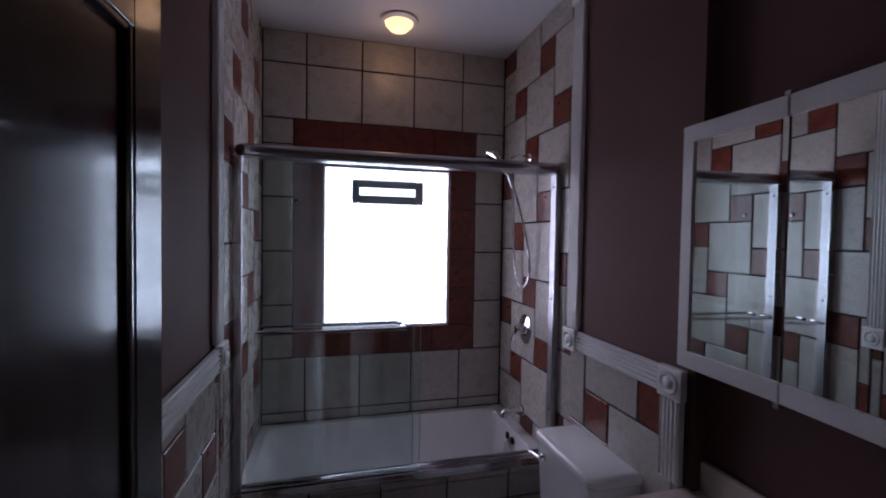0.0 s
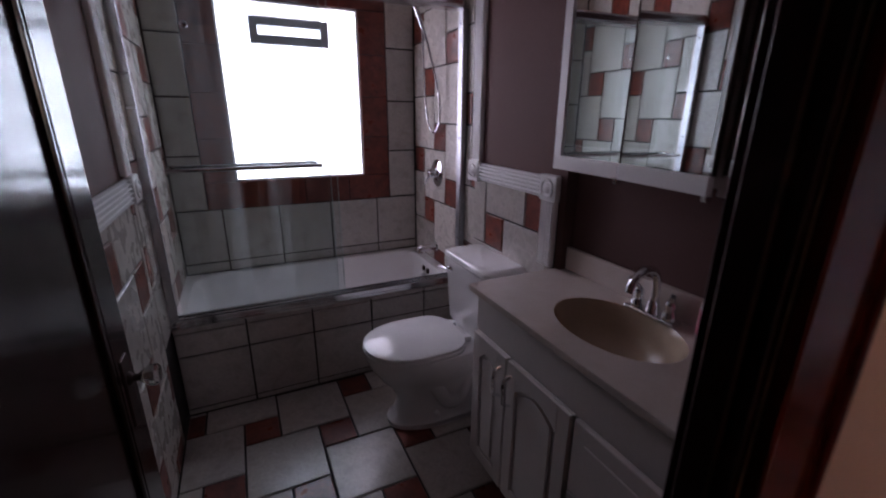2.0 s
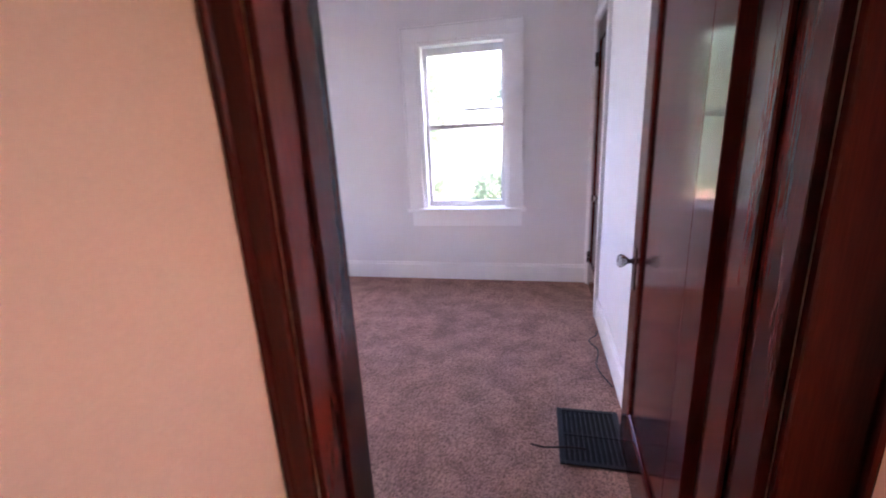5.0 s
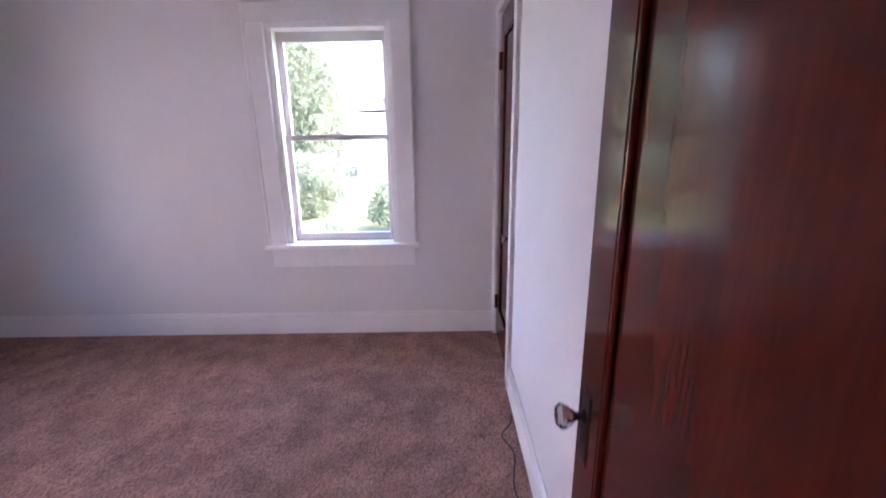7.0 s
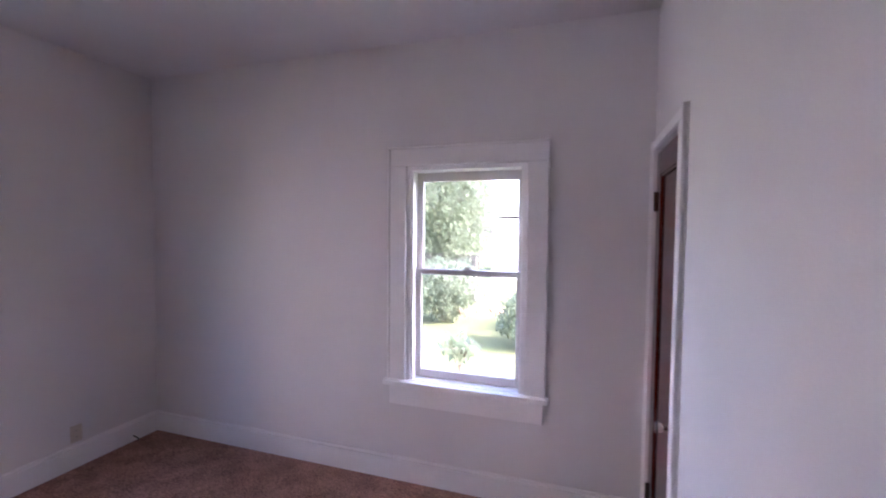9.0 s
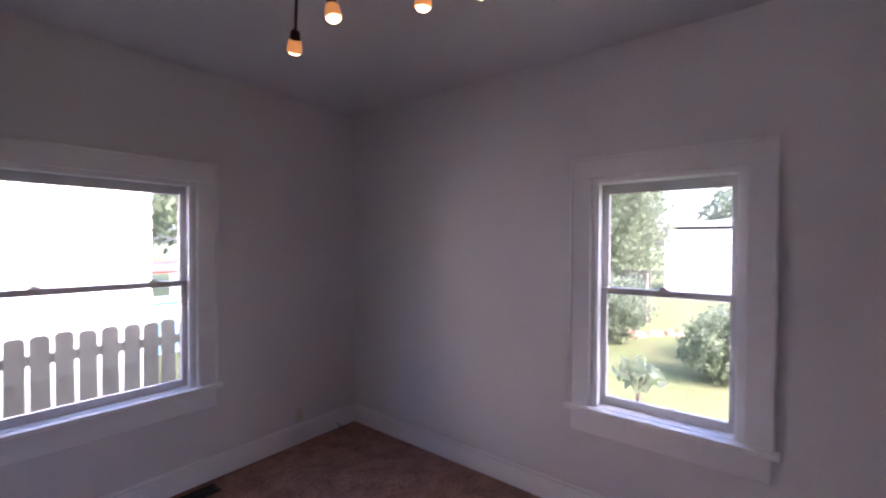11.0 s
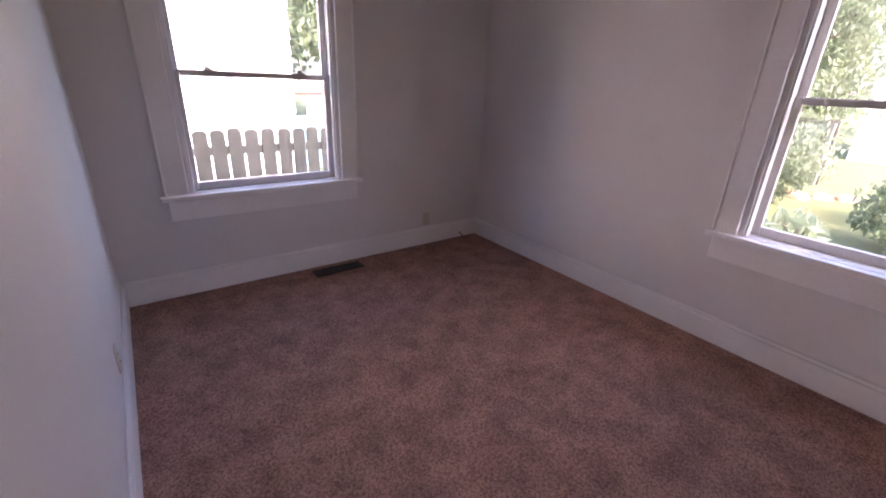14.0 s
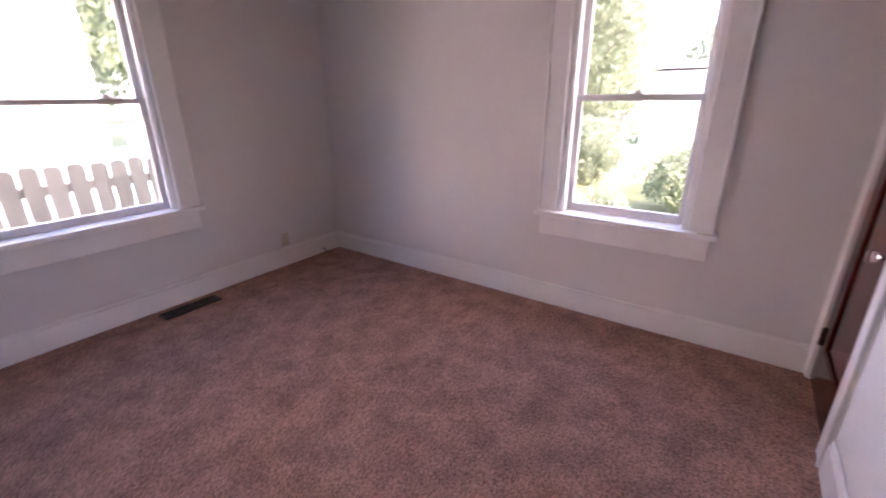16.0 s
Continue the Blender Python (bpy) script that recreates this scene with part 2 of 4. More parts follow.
def tube(bm, pts, r, seg=10):
    pts = [Vector(p) for p in pts]
    rings = []
    ref = Vector((0.13, 0.27, 0.95))
    for i, p in enumerate(pts):
        d = (pts[min(i + 1, len(pts) - 1)] - pts[max(i - 1, 0)]).normalized()
        u = d.cross(ref if abs(d.dot(ref)) < 0.95 else Vector((1, 0, 0))).normalized()
        v = d.cross(u)
        rad = r[i] if isinstance(r, (list, tuple)) else r
        rings.append([bm.verts.new(p + rad * (u * math.cos(a) + v * math.sin(a))) for a in (2 * math.pi * k / seg for k in range(seg))])
    for a, b in zip(rings, rings[1:]):
        for k in range(seg):
            bm.faces.new((a[k], a[(k + 1) % seg], b[(k + 1) % seg], b[k]))
    bm.faces.new(rings[0][::-1])
    bm.faces.new(rings[-1])
    return bm


def smooth_path(pts, n=8):
    pts = [Vector(p) for p in pts]
    out = []
    for i in range(len(pts) - 1):
        a, b, c, d = pts[max(i - 1, 0)], pts[i], pts[i + 1], pts[min(i + 2, len(pts) - 1)]
        for k in range(n):
            t = k / n
            out.append(0.5 * ((2 * b) + (c - a) * t + (2 * a - 5 * b + 4 * c - d) * t * t + (3 * b - a - 3 * c + d) * t ** 3))
    return out + [pts[-1]]


def prism(bm, outline, m, depth):
    """A flat outline in m's xy plane, given depth along m's z."""
    lo = [bm.verts.new(m @ Vector((x, y, 0))) for x, y in outline]
    hi = [bm.verts.new(m @ Vector((x, y, depth))) for x, y in outline]
    n = len(outline)
    bm.faces.new(lo[::-1])
    bm.faces.new(hi)
    for i in range(n):
        bm.faces.new((lo[i], lo[(i + 1) % n], hi[(i + 1) % n], hi[i]))
    return bm


def sheet(axes, v0, v1, r, hole):
    """Boxes of a wall round one hole. axes: 'x' or 'y' runs along; r: (a0, a1, z0, z1); hole the same."""
    a0, a1, z0, z1 = r
    h0, h1, k0, k1 = hole
    cells = [(a0, h0, z0, z1), (h1, a1, z0, z1), (h0, h1, k1, z1), (h0, h1, z0, k0)]
    out = []
    for p, q, s, t in cells:
        if q - p > 1e-4 and t - s > 1e-4:
            out.append((p, v0, s, q, v1, t) if axes == "x" else (v0, p, s, v1, q, t))
    return out


# ---- plan ----
BX0, BX1, BY1, BZ = -0.42, 1.10, 2.43, 2.77      # bathroom
TOILET_X = 1.045                                  # face of the wall behind the toilet
HALL_Y, BATH_Y0 = -0.21, -0.135                    # faces of the bathroom door's wall
RX0, RX1, RY0, RY1, RZ = 1.40, 4.25, -1.145, 2.505, 2.84   # bedroom
HX = 1.18                                         # hall face of the bedroom door's wall
BD0, BD1, DH = -0.38, 0.445, 2.05                  # bathroom door opening along x
ED0, ED1 = -1.085, -0.272                          # bedroom door opening along y

# floors
bath_floor = struct("floor_bathroom", boxes((BX0 - .1, BATH_Y0, -.12, BX1 + .05, BY1, -.006)), GROUT, "dark grout bed under bathroom floor tiles", "floor")
carpet = bmesh.new()
bmesh.ops.create_grid(carpet, x_segments=60, y_segments=76, size=0.5, matrix=Matrix.Translation(((HX + .12 + RX1) / 2, (RY0 + RY1) / 2, 0)) @ Matrix.Diagonal((RX1 - HX - .12 + .02, RY1 - RY0 + .02, 1, 1)))
for v in carpet.verts:
    v.co.z += 0.004 * noise.noise(v.co * 3) - 0.004
struct("floor_bedroom", carpet, CARPET, "brown cut-pile carpet, slightly trodden", "carpet")
struct("floor_hall", boxes((-1.6, -2.2, -.12, HX + .12, BATH_Y0, -.002)), PLANK, "plain brown wooden hall floor", "floor")
struct("floor_closet", boxes((RX0, -1.9, -.12, RX1, RY0 - .005, -.006)), CARPET, "brown carpet inside the closet", "carpet")
struct("ceiling_closet", boxes((RX0 - .1, -1.95, 2.5, RX1 + .1, RY0 - .115, 2.6)), CEIL, "plain closet ceiling", "ceiling")
# ceilings
struct("ceiling_bathroom", boxes((BX0 - .1, BATH_Y0, BZ, BX1 + .1, BY1 + .1, BZ + .1)), CEIL, "white painted bathroom ceiling", "ceiling")
struct("ceiling_bedroom", boxes((RX0 - .1, RY0 - .1, RZ, RX1 + .1, RY1 + .1, RZ + .1)), CEIL, "white painted bedroom ceiling", "ceiling")
struct("ceiling_hall", boxes((-1.6, -2.2, BZ, HX + .12, -.15, BZ + .1)), CEIL, "plain white hall ceiling", "ceiling")
# bathroom walls
BW = (-0.065, 0.723, 1.01, 2.007)
wall_bn = struct("wall_bathroom_north", boxes(*sheet("x", BY1, 2.72, (BX0 - .2, BX1 + .15, -.1, 2.95), BW)), GROUT, "tiled bathroom window wall with dark grout", "wall")
wall_bw = struct("wall_bathroom_west", boxes((BX0 - .2, BATH_Y0, -.1, BX0, BY1, 2.95)), MAUVE, "mauve-brown painted wall with tiled wainscot", "wall")
wall_be = struct("wall_bathroom_east", boxes((BX1, BATH_Y0, -.1, RX0 - .15, 2.72, 2.95), (TOILET_X, .80, -.1, BX1, 1.47, BZ)), MAUVE, "mauve-brown painted wall with tiled wainscot", "wall")
struct("wall_bathroom_south", boxes(*sheet("x", -.17, BATH_Y0, (BX0 - .2, BX1 + .08, -.1, 2.95), (BD0, BD1, -.1, DH))), MAUVE, "mauve-brown painted wall round the bathroom door", "wall")
struct("wall_hall_north", boxes(*sheet("x", HALL_Y, -.17, (-1.6, HX + .1, -.1, 2.95), (BD0, BD1, -.1, DH))), PEACH, "peach painted hall wall", "wall")
struct("wall_hall_east", boxes(*sheet("y", HX, RX0 - .11, (-2.2, -.15, -.1, 2.95), (ED0, ED1, -.1, DH))), PEACH, "peach painted hall wall", "wall")
# unseen opening, added so that daylight reaches the peach walls
struct("wall_hall_south", boxes(*sheet("x", -2.3, -2.2, (-1.6, HX + .1, -.1, 2.95), (.80, 1.12, 1.15, 1.95))), PEACH, "plain peach hall wall with an added opening for light", "wall")
# slab added out of view to block direct sun at the hall opening
struct("hall_sun_shield", boxes((-.6, -4.05, 2.36, 2.2, -2.302, 2.44), bevel=.004), TRIM, "added white slab, unseen, that keeps sun out of the hall", "roof")
struct("wall_hall_west", boxes((-1.7, -2.3, -.1, -1.6, -.15, 2.95)), PEACH, "plain peach hall wall", "wall")
# eave added out of view; its overhang dims the east window's skylight
struct("added_eave", boxes((RX0 - .1, RY0 - .9, 2.951, RX1 + .45, RY1 + .25, 3.05), (RX1 + .40, RY0 - .9, 2.85, RX1 + .45, RY1 + .25, 2.95), bevel=.004), TRIM, "added white eave, unseen, that cuts skylight at the bedroom windows", "eave")
# bedroom walls
EW = (-0.475, 0.295, 0.675, 2.065)
NW = (1.855, 2.875, 0.675, 2.075)
CL = (3.60, 4.20, -.1, 2.09)
struct("wall_bedroom_west", boxes(*sheet("y", RX0 - .11, RX0, (RY0 - .1, RY1, -.1, 2.95), (ED0, ED1, -.1, DH)), (RX0 - .15, -.17, -.1, RX0 - .11, 2.72, 2.95)), WHITE, "white painted bedroom wall with a doorway", "wall")
struct("wall_bedroom_north", boxes(*sheet("x", RY1, RY1 + .2, (RX0 - .1, RX1 + .2, -.4, 2.95), NW)), WHITE, "white painted bedroom wall with a window", "wall")
struct("wall_bedroom_east", boxes(*sheet("y", RX1, RX1 + .2, (RY0 - .2, RY1, -.4, 2.95), EW)), WHITE, "white painted bedroom wall with a window", "wall")
struct("wall_bedroom_south", boxes(*sheet("x", RY0 - .12, RY0, (RX0, RX1, -.1, 2.95), CL)), WHITE, "white painted bedroom wall with a closet doorway", "wall")
struct("closet_back", boxes((RX0 - .1, -1.95, -.1, RX1 + .2, -1.85, 2.95), (RX1, -1.85, -.1, RX1 + .2, -1.34, 2.95)), WHITE, "plain white closet wall", "wall")


def base_run(x0, y0, x1, y1, nx, ny):
    """Baseboard along a wall from (x0, y0) to (x1, y1), standing out along (nx, ny)."""
    t, cap = 0.018, 0.012
    bm = bmesh.new()
    box(bm, min(x0, x1, x0 + nx * t), min(y0, y1, y0 + ny * t), 0, max(x0, x1, x0 + nx * t), max(y0, y1, y0 + ny * t), .14, bevel=.003)
    box(bm, min(x0, x1, x0 + nx * cap), min(y0, y1, y0 + ny * cap), .1405, max(x0, x1, x0 + nx * cap), max(y0, y1, y0 + ny * cap), .165, bevel=.004)
    return struct("baseboard", bm, TRIM, "white painted wooden baseboard", "baseboard")


base_run(RX0 + .019, RY1, RX1 - .019, RY1, 0, -1)
base_run(RX1, RY0, RX1, RY1, -1, 0)
base_run(RX0, -.20, RX0, RY1, 1, 0)
base_run(RX0 + .02, RY0, 3.47, RY0, 0, 1)


# ---- doors ----
def casing(name, axis, face, out, a0, a1, top, w, material, label, foot=0.0, w0=None, caulk=None):
    """Door casing: two legs and a head round an opening on a wall face, standing out by out."""
    e = tagged(thing(name, label, "door casing"), kind="structure")
    w0, caulk = w0 or w, caulk or PEACH
    f0, f1 = sorted((face, face + out))
    g0, g1 = sorted((face, face + out * 1.5))

    def bar(nm, p, q, s, t):
        bm = boxes((p, f0, s, q, f1, t) if axis == "x" else (f0, p, s, f1, q, t), bevel=.003)
        part(nm, bm, material, e)
    bar("leg", a0 - w0, a0, foot, top)
    bar("leg", a1, a1 + w, foot, top)
    bar("head", a0 - w0, a1 + w, top + .001, top + w)
    for p, q in ((a0 - w0, a0 - w0 + .018), (a1 + w - .018, a1 + w)):
        part("bead", boxes((p, g0, foot, q, g1, top + w) if axis == "x" else (g0, p, foot, g1, q, top + w), bevel=.005, seg=2), material, e)
    b0, b1 = sorted((face, face + math.copysign(.007, out)))
    for p, q in ((a0 - w0 - .008, a0 - w0 - .0005), (a1 + w + .0005, a1 + w + .008)):
        part("caulk_bead", boxes((p, b0, foot, q, b1, top + w) if axis == "x" else (b0, p, foot, b1, q, top + w), bevel=.003, seg=2), caulk, e, "painted caulk bead")
    return e


def jamb(axis, lo, hi, a0, a1, top, material, label):
    t, s = .018, .012
    mid = (lo + hi) / 2
    e = tagged(thing("door_jamb", label, "door jamb"), kind="structure")
    for p, q in ((a0, a0 + t), (a1 - t, a1)):
        part("side", boxes((p, lo, 0, q, hi, top) if axis == "x" else (lo, p, 0, hi, q, top), bevel=.002), material, e)
    for p, q in ((a0 + t, a0 + t + s), (a1 - t - s, a1 - t)):
        part("stop", boxes((p, mid - .02, 0, q, mid + .02, top - t) if axis == "x" else (mid - .02, p, 0, mid + .02, q, top - t), bevel=.003), material, e)
    part("head", boxes((a0 + t, lo, top - t, a1 - t, hi, top) if axis == "x" else (lo, a0 + t, top - t, hi, a1 - t, top), bevel=.002), material, e)


def crystal_knob(parent, m, plate_m=None):
    k = part("knob", lathe(bmesh.new(), [(.008, .0), (.008, .022), (.013, .026), (.021, .036), (.026, .046), (.026, .054), (.019, .062), (.006, .063)], m, 8), CRYSTAL, parent, "faceted clear glass knob")
    part("collar", lathe(bmesh.new(), [(.016, .001), (.016, .006), (.009, .012), (.009, .03)], m, 16), BRONZE, k, "dark metal collar", True)


def leaf(name, m, w, h, material, label, st=.10, knob_z=.84, hinge_side=1):
    """Single-panel door: hinge at the local origin, width along +x, thickness along y."""
    t, top, bot = .035, .12, .22
    e = tagged(thing(name, label, "door", at=m), kind="structure")
    part("stile", boxes((0, -t / 2, .012, st, t / 2, h), bevel=.002), material, e)
    part("stile", boxes((w - st, -t / 2, .012, w, t / 2, h), bevel=.002), material, e)
    part("rail", boxes((st, -t / 2, h - top, w - st, t / 2, h), bevel=.002), material, e)
    part("rail", boxes((st, -t / 2, .012, w - st, t / 2, bot), bevel=.002), material, e)
    part("panel", boxes((st, -.006, bot, w - st, .006, h - top)), material, e)
    for side in (-1, 1):
        y0, y1 = sorted((side * .0062, side * .0165))
        bm = boxes((st, y0, bot, st + .016, y1, h - top), (w - st - .016, y0, bot, w - st, y1, h - top), (st + .016, y0, bot, w - st - .016, y1, bot + .016), (st + .016, y0, h - top - .016, w - st - .016, y1, h - top), bevel=.005, seg=2)
        part("moulding", bm, material, e)
        rot = pose(w - .055, side * t / 2, knob_z, -90 * side)
        part("escutcheon", boxes((w - .078, min(side * (t / 2), side * (t / 2 + .003)), knob_z - .11, w - .032, max(side * (t / 2), side * (t / 2 + .003)), knob_z + .055), bevel=.001), BRONZE, e, "dark bronze escutcheon plate")
        crystal_knob(e, rot)
    for z in (.25, h - .25):
        part("hinge", lathe(bmesh.new(), [(.004, -.052), (.0085, -.047), (.0085, .047), (.004, .052)], pose(-.004, hinge_side * (t / 2 + .005), z), 10), BRONZE, e, "dark metal hinge", True)
    return e


casing("door_casing_bathroom", "x", HALL_Y, -.02, BD0, BD1, DH, .13, WOOD, "dark red mahogany door casing, varnished")
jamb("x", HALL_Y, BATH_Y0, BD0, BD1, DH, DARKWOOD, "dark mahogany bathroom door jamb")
casing("door_casing_bedroom", "y", HX, -.02, ED0, ED1, DH, .06, WOOD, "red mahogany door casing beside the peach hall wall", w0=.12)
jamb("y", HX, RX0, ED0, ED1, DH, WOOD, "red mahogany bedroom door jamb")
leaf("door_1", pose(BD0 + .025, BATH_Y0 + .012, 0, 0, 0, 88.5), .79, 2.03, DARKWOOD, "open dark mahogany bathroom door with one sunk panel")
leaf("door_2", pose(RX0 + .02, ED0 + .02, 0, 0, 0, -2.4), .80, 2.03, WOOD, "open glossy red mahogany bedroom door with one sunk panel", .125)
leaf("door_3", pose(CL[1] - .006, RY0 - .023, 0, 0, 0, 180), .59, 2.07, WOOD, "closed red mahogany closet door with one sunk panel", hinge_side=-1)
casing("door_casing_closet", "x", RY0, .016, CL[0], CL[1] - .002, CL[3], .048, TRIM, "white painted closet door casing", caulk=TRIM, w0=.11)


# ---- windows ----
def sash_window(name, m, w, z0, z1, mid, recess, label, case_w, locks):
    """Double-hung window; m's x runs along the wall, y points into the room, opening centred on x = 0."""
    e = tagged(thing(name, label, "window", at=m), kind="structure")
    h = w / 2
    fr, st = .028, .042
    for s in (-1, 1):
        x0, x1 = sorted((s * h, s * (h + case_w)))
        part("casing_leg", boxes((x0, 0, z0, x1, .02, z1), bevel=.003), TRIM, e)
        x0, x1 = sorted((s * (h + case_w - .002), s * (h + case_w + .014)))
        part("backband", boxes((x0, 0, z0, x1, .03, z1 + case_w), bevel=.004), TRIM, e)
        x0, x1 = sorted((s * h, s * (h - fr)))
        part("jamb", boxes((x0, -recess - .06, z0, x1, -.002, z1), bevel=.002), TRIM, e)
        x0, x1 = sorted((s * (h - fr), s * (h - fr - .012)))
        part("stop_bead", boxes((x0, -recess + .035, z0, x1, -.01, z1 - fr), bevel=.003), TRIM, e)
    part("casing_head", boxes((-h - case_w, 0, z1 + .001, h + case_w, .021, z1 + case_w), bevel=.003), TRIM, e)
    part("cap", boxes((-h - case_w - .014, 0, z1 + case_w, h + case_w + .014, .032, z1 + case_w + .016), bevel=.004), TRIM, e)
    part("head_jamb", boxes((-h + fr, -recess - .06, z1 - fr, h - fr, -.002, z1), bevel=.002), TRIM, e)
    part("window_sill", boxes((-h - case_w - .035, .001, z0 - .028, h + case_w + .035, .055, z0 + .004), bevel=.006, seg=2), TRIM, e, "white painted stool")
    part("apron", boxes((-h - case_w, 0, z0 - .16, h + case_w, .019, z0 - .029), bevel=.003), TRIM, e)
    part("sub_sill", boxes((-h + fr, -recess - .12, z0 + .0005, h - fr, .0005, z0 + .006), bevel=.002), TRIM, e)
    g = h - fr
    for nm, lo, hi, y in (("lower_sash", z0 + .007, mid + .018, -recess), ("upper_sash", mid - .018, z1 - fr, -recess - .032)):
        bm = boxes((-g, y - .014, lo, -g + st, y + .014, hi), (g - st, y - .014, lo, g, y + .014, hi), (-g + st, y - .014, lo, g - st, y + .014, lo + (.05 if nm[0] == "l" else .036)),
                   (-g + st, y - .014, hi - (.036 if nm[0] == "l" else .06), g - st, y + .014, hi), bevel=.003)
        s = part(nm, bm, VINYL, e, "beige vinyl sash")
        p = part("pane", boxes((-g + st - .005, y - .003, lo + .03, g - st + .005, y + .003, hi - .03)), PANE, s, "clear window pane")
        p.visible_shadow = False
    for x in locks:
        part("sash_lock", boxes((x - .03, -recess - .01, mid + .018, x + .03, -recess + .014, mid + .027), (x - .012, -recess - .008, mid + .027, x + .02, -recess + .008, mid + .04), bevel=.003), VINYL, e, "small sash lock")
    return e


sash_window("window_1", pose(RX1, (EW[0] + EW[1]) / 2, 0, 0, 0, 90), EW[1] - EW[0], EW[2], EW[3], 1.385, .10, "white double-hung window with painted casing and sill", .11, (0,))
sash_window("window_2", pose((NW[0] + NW[1]) / 2, RY1, 0, 0, 0, 180), NW[1] - NW[0], NW[2], NW[3], 1.388, .075, "wide white double-hung window with painted casing and sill", .12, (-.28, .28))

# bathroom glass-block window with its vent; blocks and slot glow in place of daylight
bwin = tagged(thing("window_3", "frosted glass-block window, glowing for daylight, with a small grey vent", "window"), kind="structure")
cols, rows = 4, 5
bw, bh = (BW[1] - BW[0] - .02) / cols, (BW[3] - BW[2] - .02) / rows
for i in range(cols):
    for j in range(rows):
        if j == rows - 1 and i in (1, 2):
            continue
        x, z = BW[0] + .01 + i * bw, BW[2] + .01 + j * bh
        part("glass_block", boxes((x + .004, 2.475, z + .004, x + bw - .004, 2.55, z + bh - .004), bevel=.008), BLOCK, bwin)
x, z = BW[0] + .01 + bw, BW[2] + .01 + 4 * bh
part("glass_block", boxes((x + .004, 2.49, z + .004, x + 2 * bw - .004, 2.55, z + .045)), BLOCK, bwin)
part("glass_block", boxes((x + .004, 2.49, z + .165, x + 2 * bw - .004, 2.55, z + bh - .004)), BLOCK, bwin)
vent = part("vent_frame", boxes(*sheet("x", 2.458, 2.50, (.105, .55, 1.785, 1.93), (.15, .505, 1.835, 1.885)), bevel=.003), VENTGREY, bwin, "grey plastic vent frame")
part("vent_flap", boxes((.15, 2.485, 1.835, .505, 2.495, 1.885)), BLOCK, vent, "vent slot glowing for daylight")
part("window_frame", boxes(*sheet("x", 2.445, 2.56, BW, (BW[0] + .009, BW[1] - .009, BW[2] + .009, BW[3] - .009))), TRIM, bwin, "thin white frame")


# ---- bathroom fixtures ----
def bathtub():
    e = thing("bathtub", "white enamelled bathtub set behind a tiled apron", "bathtub")
    x0, x1, y0, y1, zr = BX0 + .004, BX1 - .004, 1.70, BY1 - .004, .455
    bm = bmesh.new()
    rings = []
    def ring(inset_x0, inset_x1, iny0, iny1, z, rad):
        pts = []
        a0, a1, b0, b1 = x0 + inset_x0, x1 - inset_x1, y0 + iny0, y1 - iny1
        for cx, cy, s in ((a1 - rad, b1 - rad, 0), (a0 + rad, b1 - rad, 90), (a0 + rad, b0 + rad, 180), (a1 - rad, b0 + rad, 270)):
            for k in range(7):
                a = radians(s + 15 * k)
                pts.append(bm.verts.new((cx + rad * math.cos(a), cy + rad * math.sin(a), z)))
        return pts
    rings = [ring(0, 0, 0, 0, .05, .005), ring(0, 0, 0, 0, zr, .005), ring(.05, .07, .05, .05, zr + .002, .10), ring(.065, .08, .06, .06, zr - .012, .11),
             ring(.14, .10, .09, .09, .26, .12), ring(.24, .13, .12, .12, .12, .12), ring(.32, .2, .18, .18, .09, .1)]
    for a, b in zip(rings, rings[1:]):
        for i in range(28):
            bm.faces.new((a[i], a[(i + 1) % 28], b[(i + 1) % 28], b[i]))
    bm.faces.new(rings[-1])
    part("basin", bm, PORC, e, "white enamel basin", True)
    part("overflow_plate", lathe(bmesh.new(), [(.045, 0), (.045, .007), (.034, .012), (.008, .014)], pose(BX1 - .108, 2.04, .345, 0, -82), 20), CHROME, e, "chrome overflow plate", True)
    for dy in (-.03, .03):
        part("screw", lathe(bmesh.new(), [(.02, 0), (.02, .007), (.012, .010)], pose(BX1 - .094, 2.04 + dy * 1.15, .412, 0, -85), 12), BRONZE, e, "dark fitting", True)
    return e


bathtub()
spout = thing("tub_spout", "chrome tub spout on the tiled wall", "faucet")
part("body", tube(bmesh.new(), smooth_path([(BX1 - .004, 2.06, .56), (BX1 - .06, 2.06, .56), (BX1 - .12, 2.06, .553), (BX1 - .135, 2.06, .53)], 5), .024, 14), CHROME, spout, "", True)
part("flange", lathe(bmesh.new(), [(.034, .002), (.034, .008), (.026, .014)], pose(BX1 - .002, 2.06, .56, 0, -90), 20), CHROME, spout, "", True)
valve = thing("shower_valve", "round chrome shower valve with a lever on the tiled wall", "shower valve")
part("plate", lathe(bmesh.new(), [(.085, .008), (.085, .014), (.07, .022), (.03, .03)], pose(BX1, 2.04, 1.05, 0, -90), 32), CHROME, valve, "", True)
part("hub", lathe(bmesh.new(), [(.03, .02), (.03, .06), (.022, .075), (.005, .078)], pose(BX1, 2.04, 1.05, 0, -90), 20), CHROME, valve, "", True)
part("lever", tube(bmesh.new(), [(BX1 - .06, 2.04, 1.05), (BX1 - .075, 2.06, 1.01), (BX1 - .08, 2.075, .975)], [.012, .01, .008], 10), CHROME, valve, "", True)
shower = thing("hand_shower", "chrome hand shower with a looping metal hose", "shower")
part("arm", tube(bmesh.new(), smooth_path([(BX1 - .006, 2.04, 2.05), (BX1 - .08, 2.04, 2.055), (BX1 - .14, 2.045, 2.02)], 6), .010, 10), CHROME, shower, "", True)
part("flange", lathe(bmesh.new(), [(.028, .006), (.028, .012), (.012, .018)], pose(BX1, 2.04, 2.05, 0, -90), 18), CHROME, shower, "", True)
